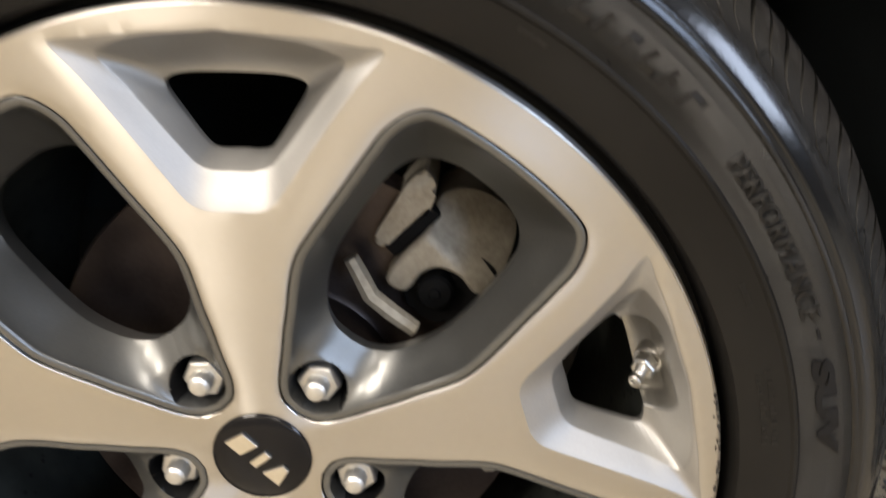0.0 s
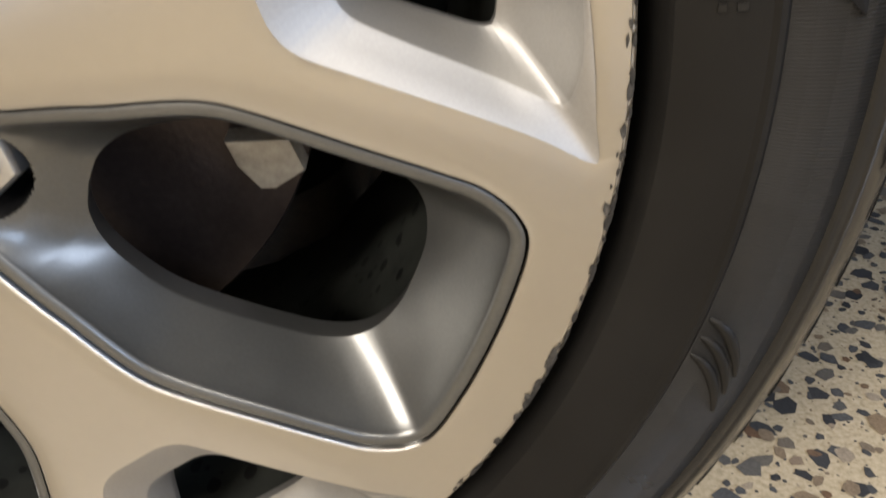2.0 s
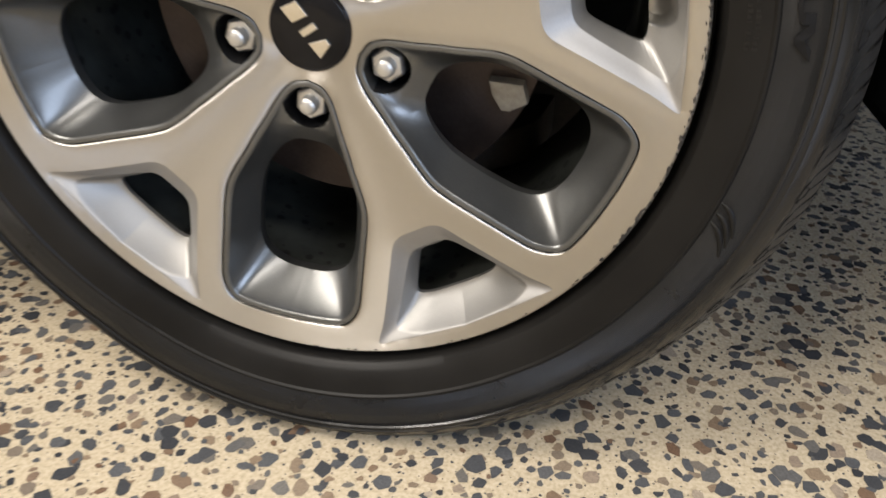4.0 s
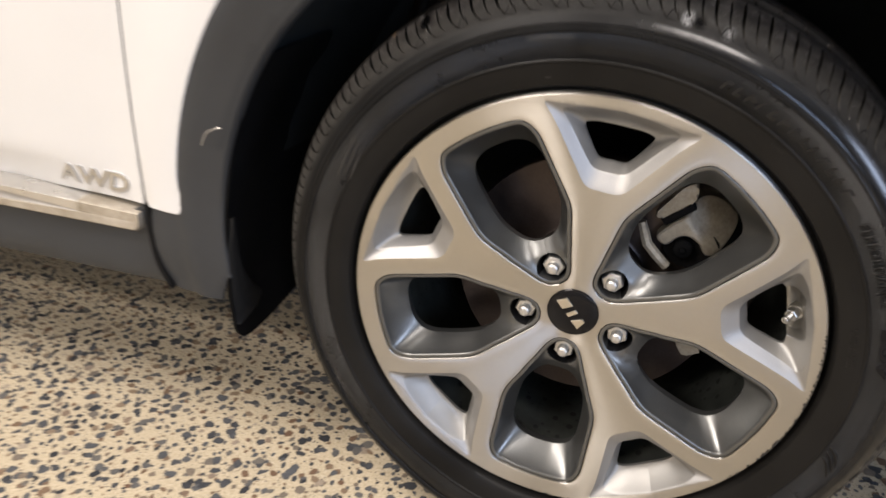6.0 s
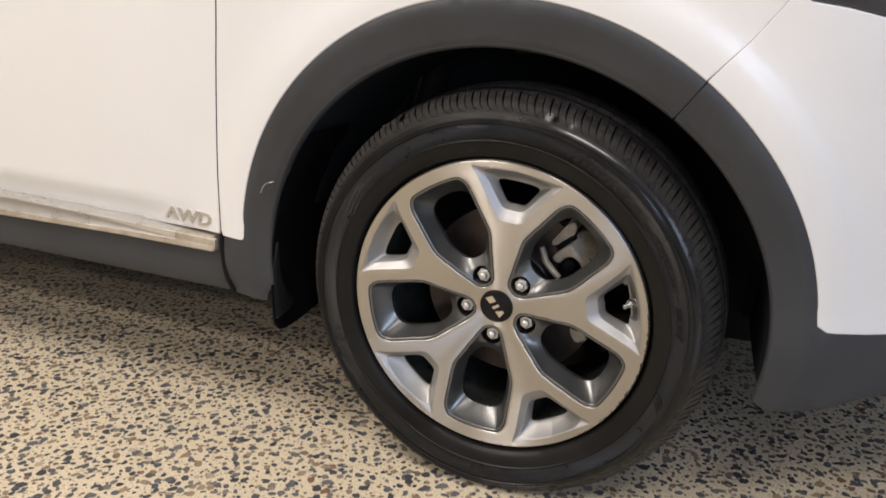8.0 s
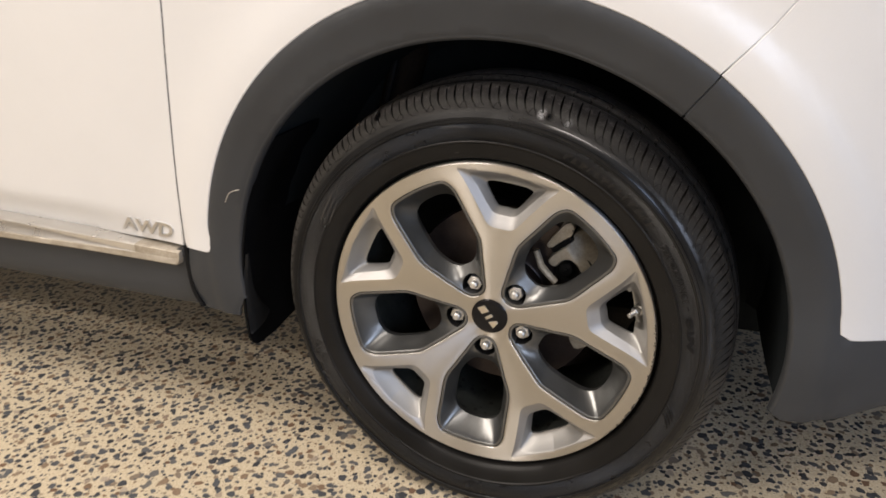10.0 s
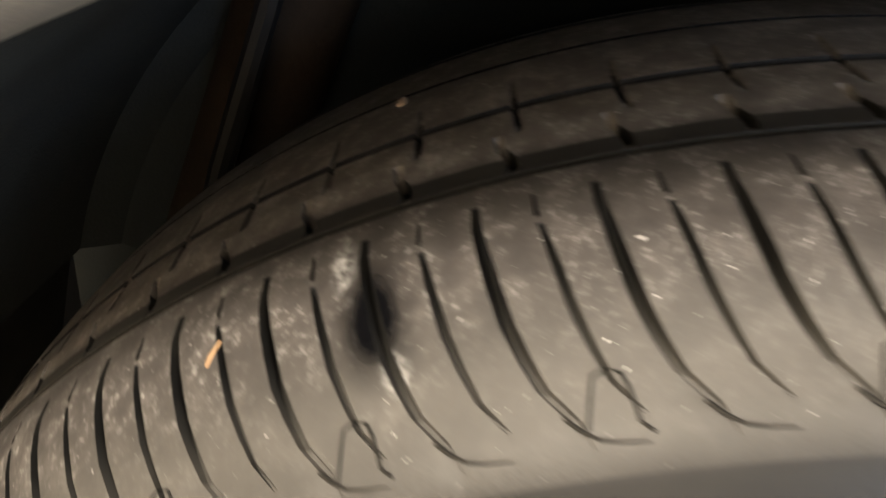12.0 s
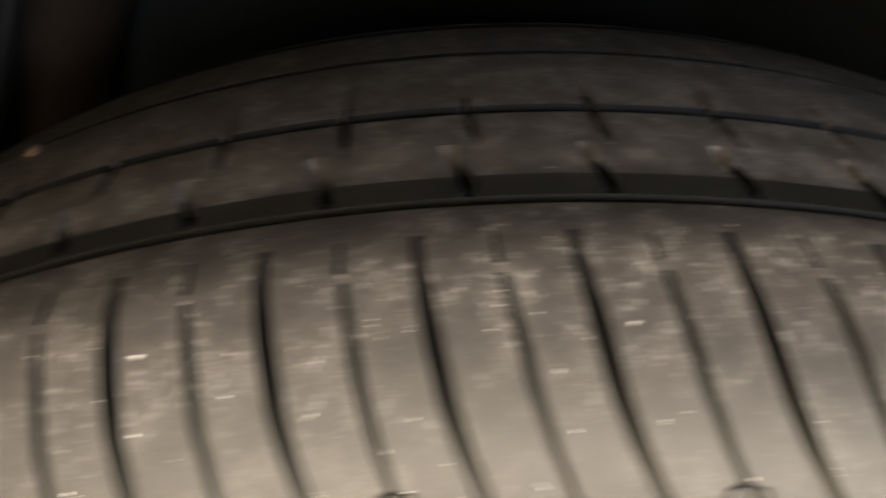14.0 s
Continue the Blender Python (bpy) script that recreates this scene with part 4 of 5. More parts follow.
def fork_pocket(valve_side=False):
    """The fork's recess: a bright bevel down to a step, then walls to the hole; towards the rim one smooth slope."""
    bm = bmesh.new()
    n, mid = (600 if valve_side else 320), (0.206, 0.0)
    outer, step, hole = (ray_ring(h, mid, n) for h in (FORK, FORK_STEP, FORK_HOLE))
    turn = np.abs((np.arange(n) * 360 / n + 180) % 360 - 180)
    rim = np.clip((80 - turn) / 30, 0, 1)[:, None]
    rim = rim * rim * (3 - 2 * rim)
    rings, depths = [], []
    for u in (0.0, 0.12, 0.5, 0.88, 1.0):
        rings.append(outer + (step - outer) * u)
        depths.append(0.0005 + 0.0105 * np.interp(u, [0, 0.12, 0.88, 1.0], [0, 0.09, 0.90, 1.0]) * np.ones(n))
    for u in np.linspace(0.05, 1.0, 48 if valve_side else 20):
        rings.append(step + (hole - step) * u)
        depths.append(0.0107 + 0.0160 * u**1.05 * np.ones(n))
    total = np.linalg.norm(hole - outer, axis=1)
    for k, ring in enumerate(rings):
        s = np.linalg.norm(ring - outer, axis=1) / total
        band = np.linalg.norm(step - outer, axis=1) / total
        past = np.clip((s - band) / (1 - band), 0, 1)
        depths[k] = depths[k] * (1 - rim[:, 0]) + (0.0002 + 0.0012 * np.minimum(s / band, 1) ** 2 + 0.0253 * (1 - (1 - past) ** 1.7)) * rim[:, 0]
        if valve_side:
            q = turned(ring, radians(-1.0)) - [0.2290, 0.0]
            q[:, 1] = np.maximum(np.abs(q[:, 1]) - 0.020, 0)
            e = np.clip((0.0112 - np.hypot(q[:, 0], q[:, 1])) / 0.0042, 0, 1)
            depths[k] = depths[k] + 0.0150 * e * e * (3 - 2 * e)
    rows = [[bm.verts.new((p[0], y, p[1])) for p, y in zip(ring, face_y(ring) + d)] for ring, d in zip(rings, depths)]
    rows.append([bm.verts.new((v.co.x, v.co.y + 0.004, v.co.z)) for v in rows[-1]])
    for k, (a, b) in enumerate(zip(rows, rows[1:])):
        for i in range(n):
            j = (i + 1) % n
            f = bm.faces.new((a[i], a[j], b[j], b[i]))
            f.material_index = 1 if k < 4 else 0
            if valve_side and k > 3:
                c = f.calc_center_median()
                q = turned(np.array([[c.x, c.z]]), radians(-1.0))[0] - [0.2290, 0.0]
                if math.hypot(q[0], max(abs(q[1]) - 0.020, 0)) < 0.0102:
                    f.material_index = 2
    return bm


def lug_nut():
    bm = bmesh.new()
    rows = [(0.0130, 0.012), (0.0130, -0.0100), (0.0114, -0.0122)]
    dome = [(0.0070, -0.0122), (0.0068, -0.0180), (0.0062, -0.0203), (0.0047, -0.0220), (0.0025, -0.0228), (0.0, -0.0230)]
    rings = []
    for r, y in rows:
        rings.append([bm.verts.new((r * math.cos(k * math.pi / 3), y, r * math.sin(k * math.pi / 3))) for k in range(6)])
    for a, b in zip(rings, rings[1:]):
        for k in range(6):
            bm.faces.new((a[k], a[(k + 1) % 6], b[(k + 1) % 6], b[k]))
    bm.faces.new(rings[-1])
    bmesh.ops.bevel(bm, geom=[e for e in bm.edges], offset=0.0006, segments=2, affect="EDGES", profile=0.5)
    d = revolve(dome, 24)
    me = bpy.data.meshes.new("t")
    d.to_mesh(me)
    d.free()
    bm.from_mesh(me)
    bpy.data.meshes.remove(me)
    return bm


def about_hub(a):
    return Matrix.Rotation(-a, 4, "Y")


def repeat(ob, angles, place=None):
    """The further copies of a part round the hub, on one mesh."""
    for i, a in enumerate(angles):
        o = ob if i == 0 else new(ob.name.split(".")[0], ob.data)
        o.parent = wheel
        o.matrix_local = about_hub(a) @ (Matrix.Translation(place) if place else Matrix())
        if i and "label" in ob:
            o["label"] = ob["label"]


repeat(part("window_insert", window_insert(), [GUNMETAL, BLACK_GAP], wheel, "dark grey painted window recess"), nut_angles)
repeat(part("window_seam", window_seam(), BLACK_GAP, wheel, "dark seam round the window recess"), nut_angles)
repeat(part("fork_pocket", fork_pocket(), [POCKET, BEVEL], wheel, "bright silver bevelled recess in the spoke fork"), [a for k, a in enumerate(spoke_angles) if k != 1])
repeat(part("fork_pocket", fork_pocket(True), [POCKET, BEVEL, WELL], wheel, "bright silver spoke-fork recess with a valve well"), spoke_angles[1:2])
repeat(part("lug_nut", lug_nut(), NUT, wheel, "silver hexagonal wheel nut with a domed end", smooth=24), nut_angles, (NUT_R, -0.006, 0))
part("centre_cap", revolve([(0.0298, -0.020), (0.0296, -0.0262), (0.0288, -0.0272), (0.0276, -0.0268), (0.0270, -0.0272), (0.015, -0.0280), (0.0, -0.0283)], 72), CAP_BLACK, wheel, "glossy black centre cap")


def emblem_block(points):
    return prism(np.array(points), -0.0300, -0.0270, 0.0003)


TILT_E = radians(-52)
for pts in (
    [(-0.0225, -0.0062), (-0.0105, -0.0062), (-0.0075, 0.0062), (-0.0195, 0.0062)],
    [(-0.0032, -0.0062), (0.0016, -0.0062), (0.0030, 0.0062), (-0.0018, 0.0062)],
    [(0.0070, -0.0062), (0.0195, -0.0062), (0.0165, 0.0062), (0.0120, 0.0062)],
):
    part("emblem_block", emblem_block(turned(np.array(pts), TILT_E)), EMBLEM, wheel, "silver block of the cap emblem", smooth=20)


def valve():
    """A threaded stem with an open end, a hexagon collar and a cup at its foot."""
    stem = [(0.0, -0.0205), (0.0008, -0.0212), (0.0010, -0.0205), (0.0021, -0.0205), (0.0024, -0.0228), (0.0033, -0.0230), (0.0036, -0.0226), (0.0036, -0.0196)]
    for k in range(7):
        stem += [(0.0034, -0.0193 + 0.0010 * k), (0.0036, -0.0189 + 0.0010 * k)]
    stem += [(0.0040, -0.0122), (0.0040, -0.0040), (0.0078, -0.0036), (0.0084, -0.0026), (0.0084, 0.008)]
    bm = revolve(stem, 24)
    hexagon = revolve([(0.0041, -0.0110), (0.0062, -0.0118), (0.0070, -0.0110), (0.0072, -0.0104), (0.0072, -0.0052), (0.0062, -0.0046), (0.0041, -0.0046)], 6)
    me = bpy.data.meshes.new("collar")
    hexagon.to_mesh(me)
    bm.from_mesh(me)
    bpy.data.meshes.remove(me)
    lean = Matrix.Rotation(radians(-33), 4, "Z") @ Matrix.Rotation(radians(3.6), 4, "X")
    bm.transform(about_hub(radians(10.7)) @ Matrix.Translation((0.2325, -0.0180, 0)) @ lean)
    return bm


part("valve", valve(), CHROME, wheel, "silver metal tyre valve")

# ---- tyre ----
TYRE = [
    (0.2560, -0.0260), (0.2606, -0.0250), (0.2638, -0.0260), (0.2648, -0.0440), (0.2656, -0.0505), (0.2674, -0.0540), (0.2725, -0.0572), (0.2800, -0.0602), (0.2900, -0.0624), (0.2914, -0.0639), (0.2930, -0.0640), (0.2942, -0.0630),
    (0.3000, -0.0656), (0.3070, -0.0670), (0.3140, -0.0666), (0.3188, -0.0650), (0.3200, -0.0661), (0.3214, -0.0660), (0.3224, -0.0640), (0.3246, -0.0636), (0.3254, -0.0641), (0.3264, -0.0638), (0.3272, -0.0620), (0.3300, -0.0606),
    (0.3340, -0.0580), (0.3380, -0.0548), (0.3415, -0.0505), (0.3450, -0.0450), (0.3490, -0.0395), (0.3535, -0.0335), (0.3575, -0.0270), (0.3605, -0.0215), (0.3628, -0.0160), (0.3632, -0.0146), (0.3638, -0.0126), (0.3642, -0.0110),
    (0.3652, -0.0050), (0.3660, 0.0030), (0.3560, 0.0034), (0.3560, 0.0050), (0.3664, 0.0056), (0.3668, 0.0090), (0.3672, 0.0125),
    (0.3673, 0.0130), (0.3679, 0.0170), (0.3690, 0.0230), (0.3694, 0.0290), (0.3696, 0.0370), (0.3615, 0.0374), (0.3615, 0.0396), (0.3702, 0.0402),
    (0.3705, 0.0480), (0.3708, 0.0560), (0.3708, 0.0660), (0.3706, 0.0735), (0.3620, 0.0739), (0.3620, 0.0764), (0.3704, 0.0770),
    (0.3696, 0.0920), (0.3682, 0.1060), (0.3625, 0.1072), (0.3625, 0.1120), (0.3672, 0.1135), (0.3640, 0.1260), (0.3560, 0.1420), (0.3420, 0.1560), (0.3200, 0.1720), (0.2950, 0.1720), (0.2700, 0.1620), (0.2540, 0.1450),
]
PITCHES = 86


def sweep(y):
    """How far the shoulder grooves lean along the tread, in degrees."""
    return float(np.interp(y, [-0.060, -0.052, -0.045, -0.036, -0.024, -0.012, 0.0, 0.0105, 0.0172, 0.04], [-2.6, -2.4, -1.4, -0.75, -0.35, 0.0, 0.1, -0.25, 0.25, 0.5]))


def tyre():
    fracs = [0.0, 0.025, 0.12, 0.15, 0.33, 0.50, 0.525, 0.565, 0.59, 0.695, 0.715, 0.785, 0.81]
    bm = bmesh.new()
    step = 360 / PITCHES
    rings = []
    for p in range(PITCHES):
        for f in fracs:
            ring = []
            for r, y in TYRE:
                cut = 0.0
                if -0.0525 < y < -0.0080 and r > 0.335:
                    if f in (0.025, 0.12):
                        cut = float(np.interp(y, [-0.0525, -0.045, -0.035, -0.02, -0.008], [0.0008, 0.0014, 0.0040, 0.0052, 0.0030]))
                    if f in (0.525, 0.565) and y > -0.047 and y not in (-0.0146, -0.0126):
                        cut = 0.0022
                if 0.0085 < y < 0.0172 and f in (0.715, 0.785):
                    cut = 0.0012 if y < 0.0095 else 0.0045
                if (0.0285 < y < 0.0372 or 0.0400 < y < 0.0485) and f in (0.525, 0.565):
                    cut = 0.0015
                g = f
                if y < 0.0:
                    w = float(np.interp(y, [-0.055, -0.047, -0.036, -0.024, -0.013, -0.007], [0.45, 0.55, 1.0, 0.95, 0.55, 0.3]))
                    g = f * w * 0.8 if f <= 0.12 else 0.13 * (0.4 + 0.6 * w) if f == 0.15 else 0.545 + (f - 0.545) * w if 0.5 <= f <= 0.59 else f
                a = radians((p + g) * step + 2.2 + sweep(y))
                rr = r - cut
                z = rr * math.sin(a)
                x = rr * math.cos(a)
                yy = y
                ground = -HUB
                if z < ground:
                    z = ground
                if z < -0.25:
                    yy += (y - 0.05) * 0.08 * min(1.0, (-0.25 - z) / 0.08)
                ring.append(bm.verts.new((x, yy, z)))
            rings.append(ring)
    n = len(rings)
    for i in range(n):
        a, b = rings[i], rings[(i + 1) % n]
        for k in range(len(TYRE) - 1):
            f = bm.faces.new((a[k], b[k], b[k + 1], a[k + 1]))
            (r0, y0), (r1, y1) = TYRE[k], TYRE[k + 1]
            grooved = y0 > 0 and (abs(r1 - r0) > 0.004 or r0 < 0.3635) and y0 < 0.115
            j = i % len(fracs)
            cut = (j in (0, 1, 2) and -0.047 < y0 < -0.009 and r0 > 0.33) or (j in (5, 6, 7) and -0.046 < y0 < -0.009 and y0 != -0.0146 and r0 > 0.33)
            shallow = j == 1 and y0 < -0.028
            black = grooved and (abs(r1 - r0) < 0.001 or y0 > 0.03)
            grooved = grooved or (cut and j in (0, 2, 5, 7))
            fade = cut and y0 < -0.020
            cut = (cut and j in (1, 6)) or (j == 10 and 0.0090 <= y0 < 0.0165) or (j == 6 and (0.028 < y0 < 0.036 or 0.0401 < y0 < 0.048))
            # Grooves and slots get darker materials: their shade is put into the colour.
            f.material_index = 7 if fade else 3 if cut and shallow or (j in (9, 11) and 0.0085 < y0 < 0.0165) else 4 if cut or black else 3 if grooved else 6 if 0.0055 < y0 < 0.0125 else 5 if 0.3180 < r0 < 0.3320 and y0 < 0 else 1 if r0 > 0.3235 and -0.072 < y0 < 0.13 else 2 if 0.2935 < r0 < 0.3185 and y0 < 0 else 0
    return bm


part("tyre", tyre(), [RUBBER, TREAD, RIBBED, GROOVE, BLACK_GAP, DRESSED, SMOOTH_RUBBER, SHADED_GROOVE], wheel, "black rubber road tyre with dusty tread", smooth=28)


def on_sidewall(bm, start_deg, radius, raise_by=0.0012):
    """Lays flat x, y lettering round the sidewall, clockwise from start_deg, tops outward."""
    prof = [(r, y) for r, y in TYRE[:26]]
    rs, ys = [p[0] for p in prof], [p[1] for p in prof]
    for v in bm.verts:
        r = radius + v.co.y
        a = radians(start_deg) - v.co.x / radius
        y = float(np.interp(r, rs, ys)) - (raise_by if v.co.z > 0 else -0.001)
        v.co = Vector((r * math.cos(a), y, r * math.sin(a)))
    return bm


def word(text, start, end, radius, height, bold=0.0, mat=LETTER):
    bm = letters(text, height / 0.7, 0.001, bold)
    xs = [v.co.x for v in bm.verts]
    k = radians(start - end) * radius / (max(xs) - min(xs))
    x0 = min(xs)
    for v in bm.verts:
        v.co.x = (v.co.x - x0) * k
    bmesh.ops.triangulate(bm, faces=bm.faces)
    return part("tyre_lettering", on_sidewall(bm, start, radius), mat, wheel, "dark raised tyre lettering", smooth=0)


word("SUV", 12.0, 1.6, 0.3020, 0.0085, 0.0008)
word("PERFORMANCE", 33.2, 16.4, 0.3015, 0.0092, 0.0, SMALL_PRINT)
word("-", 15.2, 14.2, 0.3040, 0.0100)


def bar(start, end, radius, height, mat, slant=0.0):
    bm = bmesh.new()
    bmesh.ops.create_cube(bm, size=1.0)
    w = radians(start - end) * radius
    bmesh.ops.scale(bm, vec=(w, height, 0.002), verts=bm.verts)
    bmesh.ops.translate(bm, vec=(w / 2, height / 2, 0), verts=bm.verts)
    bmesh.ops.subdivide_edges(bm, edges=[e for e in bm.edges if abs(e.verts[0].co.x - e.verts[1].co.x) > w / 2], cuts=4)
    for v in bm.verts:
        v.co.x += slant * v.co.y
    part("tyre_lettering_bar", on_sidewall(bm, start, radius, 0.0006), mat, wheel, smooth=0)


# bold slanted bars in place of the product word
for k in range(13):
    a, w = 67.6 - 2.26 * k, (1.7, 1.3, 1.9, 0.8, 1.6)[k % 5]
    bar(a, a - 0.55, 0.3018, 0.0095, SMALL_PRINT, 0.4)
    bar(a - 0.55, a - w, 0.3018 + (0.0065, 0.0, 0.0035)[k % 3], 0.0030, SMALL_PRINT, 0.4)
for k in range(8):
    bar(134 - 3.85 * k, 131.4 - 3.85 * k, 0.3040, 0.013, RIBBED)

# small moulded writing on the inner band, too fine to read
for k in range(15):
    for row, r in enumerate((0.2768, 0.2812)):
        if (k * 7 + row * 3) % 5:
            bar(11.4 - 0.62 * k, 11.1 - 0.62 * k - 0.06 * (k % 3), r, 0.0020 + 0.0007 * ((k + row) % 2), SMALL_PRINT)
for k in range(5):
    bar(21.5 - 0.55 * k, 21.2 - 0.55 * k, 0.2815, 0.0026, SMALL_PRINT)
    bar(54.0 - 0.6 * k, 53.65 - 0.6 * k, 0.2845, 0.0022, SMALL_PRINT)

WORN = surface("worn_rubber", (0.018, 0.0174, 0.0162), (0.032, 0.0305, 0.028), (0.45, 0.6), 0.0, 80, 500)


def streak(start, end, r0, r1, height, name="tyre_mark", mat=WORN):
    """A narrow moulded streak on the sidewall that drifts from r0 to r1."""
    bm = bmesh.new()
    n, up, low = 14, [], []
    for i in range(n + 1):
        s = i / n
        x = radians(start - end) * r0 * s
        h = height * (0.25 + 0.75 * math.sin(math.pi * min(1.0, 0.12 + s * 0.8)))
        up.append(bm.verts.new((x, (r1 - r0) * s + h / 2, 1)))
        low.append(bm.verts.new((x, (r1 - r0) * s - h / 2, 1)))
    for i in range(n):
        bm.faces.new((low[i], low[i + 1], up[i + 1], up[i]))
    part(name, on_sidewall(bm, start, r0, 0.0008), mat, wheel, smooth=0)


for k, (a, b, r) in enumerate(((101.4, 92.7, 0.3176), (101.2, 92.4, 0.3160), (100.9, 93.2, 0.3144), (100.4, 94.2, 0.3122))):
    streak(a, b, r, r - 0.002, 0.0006)
for k in range(3):
    streak(140.5 + 0.4 * k, 151.5 - 0.6 * k, 0.3105 - 0.0065 * k, 0.3035 - 0.0065 * k, 0.0022)


def ridge(start, end, r0, r1):
    """A soft raised rib across the edge of the ribbed band."""
    prof = TYRE[:26]
    pts = []
    for k in range(9):
        s = k / 8
        r, a = r0 + (r1 - r0) * s, radians(start + (end - start) * s * s)
        pts.append((r * math.cos(a), float(np.interp(r, [p[0] for p in prof], [p[1] for p in prof])) + 0.0005, r * math.sin(a)))
    return part("tyre_rib", tube(pts, [0.0021 * math.sin(math.pi * (0.08 + 0.84 * k / 8)) ** 0.6 for k in range(9)], 12), RUBBER, wheel)


for k in range(3):
    ridge(-16.9 - 1.45 * k, -20.4 - 1.45 * k, 0.2955, 0.3115)
for a in (157.5, -171.5):
    streak(a, a - 0.18, 0.2590, 0.2860, 0.0012)
streak(93.5, 93.2, 0.2740, 0.2800, 0.0010)
streak(98.8, 97.4, 0.2765, 0.2765, 0.0018)


def wear_mark():
    """A small arched mark moulded below the shoulder blocks."""
    pts = []
    for a, y in ((-1.15, -0.0535), (-0.80, -0.0520), (-0.62, -0.0462), (-0.45, -0.0440), (0.0, -0.0433), (0.40, -0.0442), (0.55, -0.0470), (0.80, -0.0522)):
        r = float(np.interp(-y, [0.0395, 0.045, 0.0505, 0.0555], [0.349, 0.345, 0.3415, 0.338]))
        pts.append((r * math.cos(radians(a)), y, r * math.sin(radians(a))))
    return tube(pts, 0.00045, 6)


def groove_tail():
    """The shallow line in which a shoulder groove runs out along the sidewall."""
    pts = []
    for a, y in ((-2.0, -0.0500), (-2.45, -0.0522), (-2.95, -0.0538), (-3.6, -0.0545), (-4.4, -0.0548)):
        r = float(np.interp(-y, [0.0395, 0.045, 0.0505, 0.0555], [0.349, 0.345, 0.3415, 0.338]))
        pts.append((r * math.cos(radians(a)), y, r * math.sin(radians(a))))
    return tube(pts, [0.0006, 0.0005, 0.0004, 0.0003, 0.0002], 6)


tails = part("groove_tail", groove_tail(), GROOVE, wheel)
repeat(tails, [radians((p + 0.07) * 360 / PITCHES + 2.2) for p in range(PITCHES)])
marks = part("shoulder_mark", wear_mark(), GROOVE, wheel)
repeat(marks, [radians(103.7 - 8.372 * k) for k in range(43)])


def scuffs():
    """Kerb damage round the rim's edge: small chipped flakes."""
    rng = random.Random(11)
    bm = bmesh.new()
    for k in range(150):
        a = rng.choice((rng.uniform(8, -30), rng.uniform(6, -44), rng.uniform(-50, -100)))
        r = 0.2586 - 0.0026 * rng.random() ** 2
        n, size = rng.randint(5, 8), (0.0004 + 0.0012 * rng.random() ** 2) * (0.6 if a < -45 else 1.0)
        c = Vector((r * math.cos(radians(a)), float(face_y(np.array([[r, 0.0]]))[0]) - 0.0003, r * math.sin(radians(a))))
        out, along = Vector((math.cos(radians(a)), 0, math.sin(radians(a)))), Vector((-math.sin(radians(a)), 0, math.cos(radians(a))))
        ring = []
        for i in range(n):
            q = i * 6.283 / n
            m = size * (0.6 + 0.8 * rng.random())
            p = c + out * (m * math.cos(q)) + along * (m * 2.2 * math.sin(q))
            far = math.hypot(p.x, p.z)
            p.x, p.z = p.x * min(1, 0.2590 / far), p.z * min(1, 0.2590 / far)
            edge = max(0.0, math.hypot(p.x, p.z) - 0.2566)
            p.y += edge**2 * 160
            ring.append(bm.verts.new(p))
        bm.faces.new(ring)
    return bm


tagged(part("kerb_wear", scuffs(), SCUFF, wheel, "dark chipped kerb scuffs along the rim edge", smooth=0), kind="stuff")

# ---- brake and suspension behind the wheel ----
part("brake_disc", revolve([(0.0, 0.030), (0.072, 0.030), (0.074, 0.052), (0.078, 0.054), (0.160, 0.054), (0.161, 0.056), (0.161, 0.080), (0.08, 0.080)], 90), RUST, wheel, "rusty dark brake disc")


def caliper_piece(points, y0, y1, bevel):
    return prism(resample(spline(points, 5, closed=True), 48), y0, y1, bevel)


def caliper_y(p):
    """The caliper's front, bent back towards the rim."""
    return 0.036 + 0.9 * np.clip(np.hypot(p[:, 0], p[:, 1]) - 0.150, 0, 1) + 0.15 * np.clip(0.125 - np.hypot(p[:, 0], p[:, 1]), 0, 1)


body_loop = resample(spline([(0.080, 0.079), (0.093, 0.094), (0.112, 0.110), (0.118, 0.122), (0.130, 0.124), (0.146, 0.116), (0.160, 0.100), (0.157, 0.084), (0.145, 0.068), (0.134, 0.066), (0.126, 0.078), (0.113, 0.086), (0.100, 0.083), (0.089, 0.072)], 5, closed=True), 90)
caliper = part("brake_caliper", sheet([body_loop], 0.004, caliper_y, 0.05, 0.002), CAST, car, "dirty cast-metal brake caliper")
part("caliper_bracket", caliper_piece([(0.074, 0.105), (0.088, 0.124), (0.100, 0.139), (0.112, 0.146), (0.116, 0.132), (0.108, 0.118), (0.094, 0.110), (0.080, 0.099)], 0.042, 0.10, 0.003), CAST, caliper)
part("slide_pin_boss", revolve([(0.0, 0.030), (0.003, 0.0305), (0.004, 0.032), (0.0100, 0.033), (0.0116, 0.035), (0.0116, 0.05)], 28), FLAP, caliper, "black rubber slide-pin boss").location = (0.108, 0, 0.069)
part("pad_spring", tube([(0.0605, 0.030, 0.099), (0.0645, 0.0295, 0.088), (0.0690, 0.029, 0.0735), (0.0800, 0.029, 0.0610), (0.0930, 0.030, 0.0475)], [0.0050, 0.0056, 0.0060, 0.0060, 0.0056], 8), CAST, caliper, "bent steel pad spring")
# Black plate and block stand in for shade in the caliper's gaps.
part("pad_back", caliper_piece([(0.086, 0.062), (0.098, 0.092), (0.130, 0.090), (0.148, 0.070), (0.130, 0.046), (0.105, 0.042)], 0.047, 0.062, 0.002), BLACK_GAP, caliper, "black plate standing in for the shadow under the caliper")
part("pad_shim", box(0.040, 0.012, 0.012, (0.098, 0.048, 0.108), (0, -38, 0), bevel=0.002), BLACK_GAP, caliper)
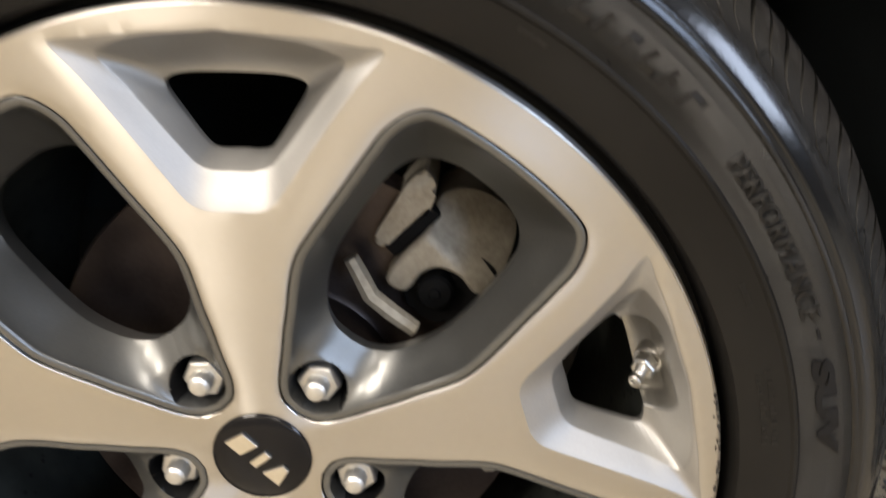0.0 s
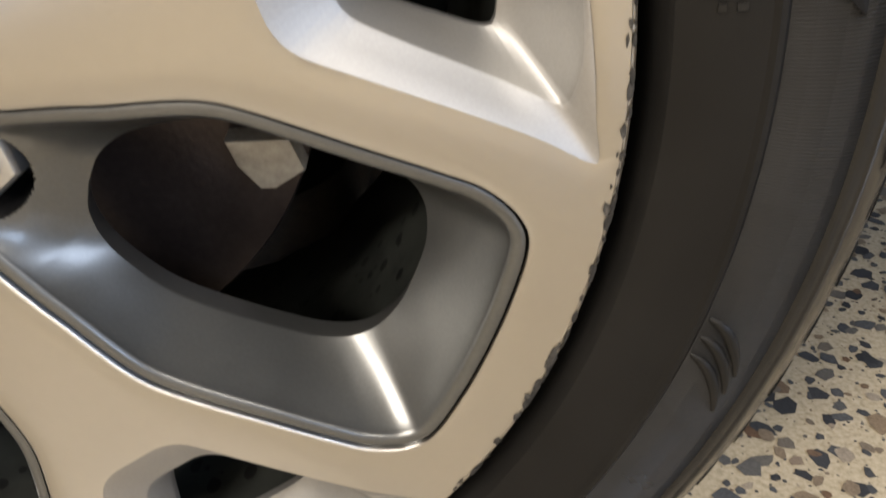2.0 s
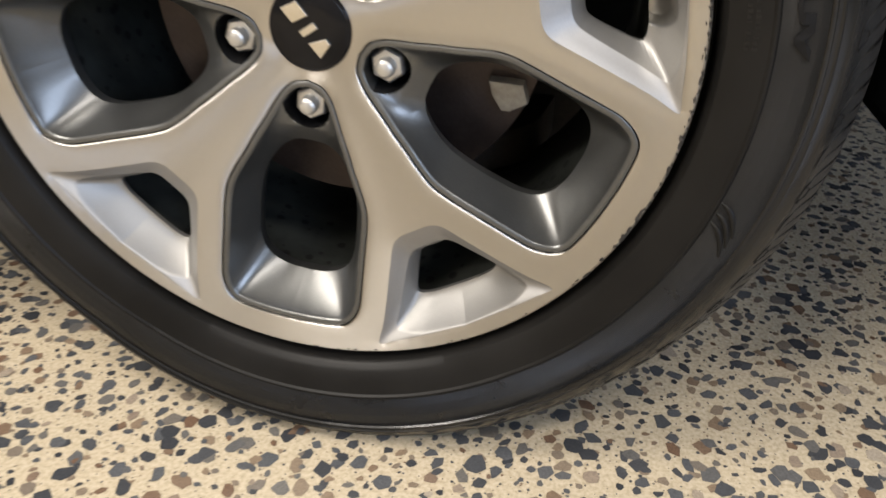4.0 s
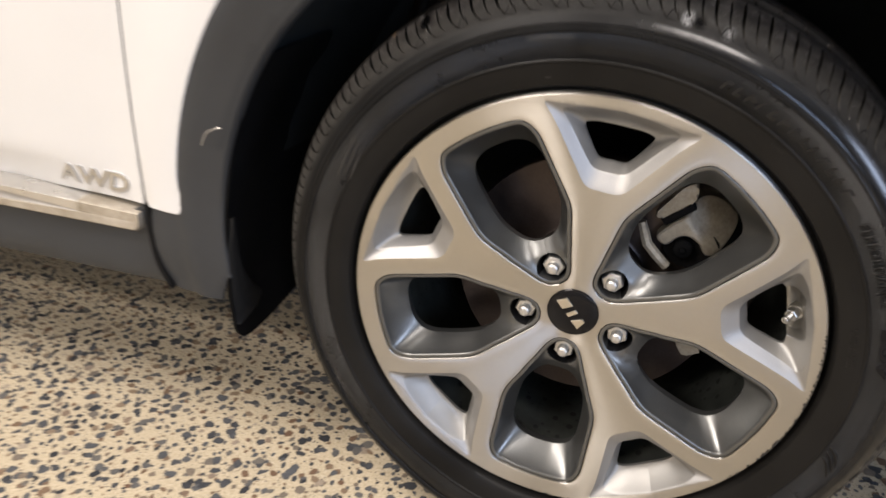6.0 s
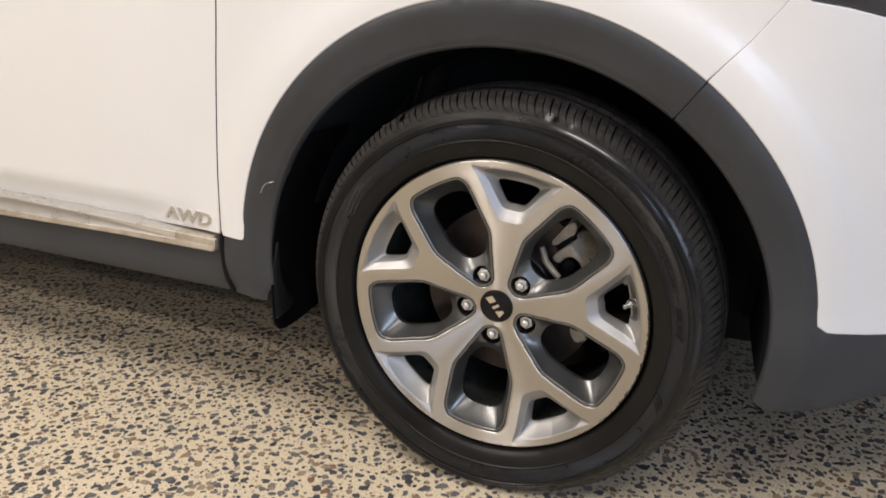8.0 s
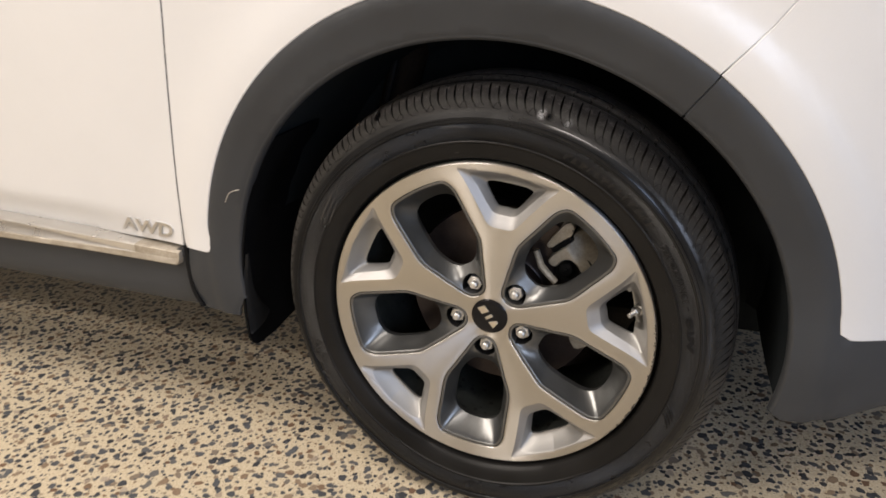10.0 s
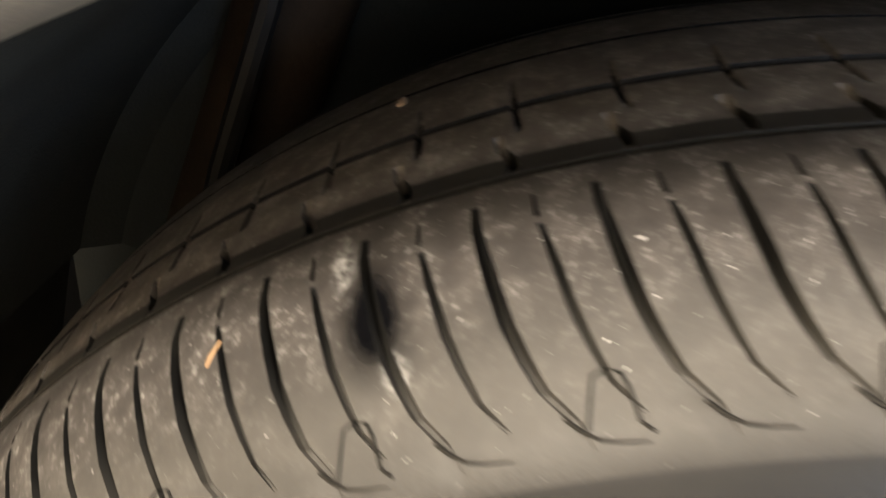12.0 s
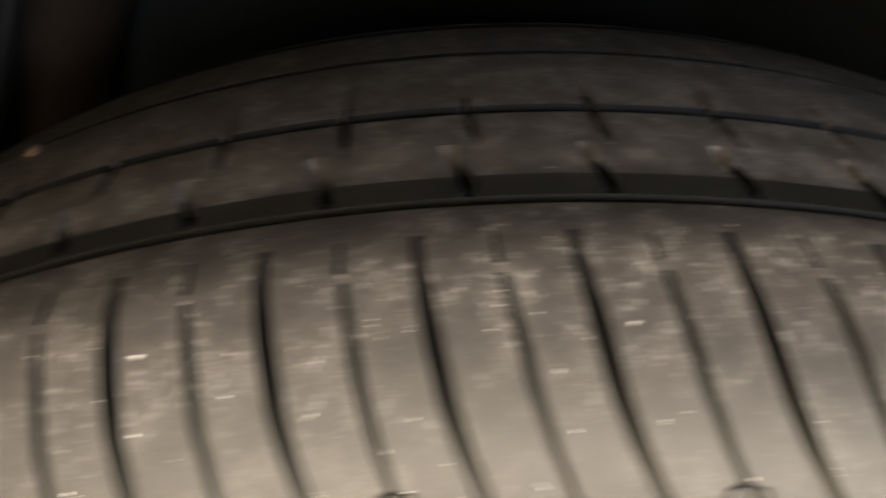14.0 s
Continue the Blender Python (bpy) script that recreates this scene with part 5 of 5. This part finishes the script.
part("caliper_foot", prism([(0.115, -0.050), (0.118, -0.062), (0.1255, -0.0735), (0.132, -0.074), (0.146, -0.067), (0.142, -0.052)], 0.040, 0.09, 0.0015), CAST, caliper)
caliper.location = (0, 0, HUB)
part("knuckle", box(0.12, 0.10, 0.26, (-0.02, 0.15, HUB), bevel=0.02), DARK_METAL, car, "rusty steering knuckle")
# Arm added to hide lit floor that should lie in the car's shade.
arm_loop = [(-0.060, 0.150), (-0.135, 0.48), (-0.05, 0.50), (0.06, 0.49), (0.155, 0.47), (0.150, 0.24), (0.115, 0.165), (0.02, 0.140)]
arm = prism(resample(spline(arm_loop, 6, closed=True), 60), 0.165, 0.205, 0.006)
for v in arm.verts:
    v.co.y, v.co.z = v.co.z, v.co.y
part("lower_arm", arm, DARK_METAL, car, "dark dirty arm added to hide the lit floor behind the wheel")
part("brake_hose", tube([(-0.312, 0.225, 0.48), (-0.292, 0.225, 0.56), (-0.270, 0.23, 0.64), (-0.243, 0.235, 0.74)], 0.007, 10), LETTER, car, "black rubber brake hose")
part("suspension_strut", tube([(-0.322, 0.280, 0.46), (-0.290, 0.282, 0.56), (-0.256, 0.284, 0.67), (-0.222, 0.286, 0.78)], [0.034, 0.034, 0.034, 0.034], 20), BROWN, car, "dark rusty suspension strut")

# ---- floor aggregate ----
def chips(x0, x1, y0, y1, cell, rmin, rmax, fill, rng):
    """Irregular stone chips set in the floor, a hair proud of it."""
    verts, faces = [], []
    for ix in range(int((x1 - x0) / cell)):
        for iy in range(int((y1 - y0) / cell)):
            if rng.random() > fill:
                continue
            x, y = x0 + (ix + rng.random()) * cell, y0 + (iy + rng.random()) * cell
            level = 0.00025 + 0.0005 * rng.random()
            n, r = rng.randint(5, 8), rmin + (rmax - rmin) * rng.random() ** 1.7
            turn, stretch = rng.random() * 6.283, 0.55 + 0.45 * rng.random()
            s = len(verts)
            c, d = math.cos(turn), math.sin(turn)
            for k in range(n):
                a = (k + 0.7 * rng.random()) * 6.283 / n
                q = r * (0.75 + 0.35 * rng.random())
                u, v = q * math.cos(a), q * math.sin(a) * stretch
                verts.append((x + u * c - v * d, y + u * d + v * c, level))
            faces.append(tuple(range(s, s + n)))
    return verts, faces


def chip_field(name, verts, faces):
    me = bpy.data.meshes.new(name)
    me.from_pydata(verts, [], faces)
    me.materials.append(CHIP)
    ob = new(name, me)
    ob.parent = floor
    return tagged(ob, "many dark and tan stone chips ground flush in concrete", kind="stuff")


rng = random.Random(4)
fv, ff = chips(-2.6, 1.5, -1.0, 1.3, 0.0142, 0.0034, 0.0112, 0.97, rng)
single, joined = [], []
for f in ff:
    x, y, z = fv[f[0]]
    wide = max(abs(fv[i][0] - x) + abs(fv[i][1] - y) for i in f)
    (single if -0.62 < x < -0.16 and -0.42 < y < -0.10 and wide > 0.0105 and len(single) < 300 else joined).append(f)
chip_field("stone_chips", fv, joined)
for f in single:
    cx, cy = sum(fv[i][0] for i in f) / len(f), sum(fv[i][1] for i in f) / len(f)
    n = len(f)
    me = bpy.data.meshes.new("stone_chip")
    me.from_pydata([(fv[i][0] - cx, fv[i][1] - cy, fv[i][2]) for i in f] + [((fv[i][0] - cx) * 1.04, (fv[i][1] - cy) * 1.04, -0.002) for i in f], [], [tuple(range(n))] + [(k, n + k, n + (k + 1) % n, (k + 1) % n) for k in range(n)])
    me.materials.append(CHIP_PIECE)
    piece = new("stone_chip", me)
    piece.parent, piece.location = floor, (cx, cy, 0)
gv, gf = chips(-2.0, 1.2, -0.9, 0.8, 0.0075, 0.0008, 0.0021, 0.5, rng)
chip_field("fine_stone_chips", [(x, y, 0.0001 + 0.2 * (z - 0.0002)) for x, y, z in gv], gf)


# ---- litter on the tread ----
def straw():
    bm = tube([(-0.0032, 0, 0), (-0.001, 0.0004, 0.0003), (0.0032, 0, 0.0006)], [0.0003, 0.00045, 0.0002], 6)
    a = radians(125.2)
    r = 0.3628
    bm.transform(Matrix.Translation((r * math.cos(a), -0.027, HUB + r * math.sin(a))) @ pose(0, 0, 0, -30, -38, 62))
    return bm


tagged(finish("straw", straw(), STRAW), "short piece of dry yellow straw on the tyre", "straw")


def pebble():
    bm = bmesh.new()
    bmesh.ops.create_icosphere(bm, subdivisions=2, radius=0.0022)
    for v in bm.verts:
        v.co *= 1 + 0.35 * noise.noise(v.co * 900)
    a = radians(119.3)
    bm.transform(Matrix.Translation((0.371 * math.cos(a), 0.069, HUB + 0.371 * math.sin(a))) @ pose(0, 0, 0, 0, -29, 0) @ Matrix.Diagonal((1.0, 1.3, 0.7, 1)))
    return bm


tagged(finish("pebble", pebble(), CHIP), "small pale pebble stuck on the tread", "pebble")
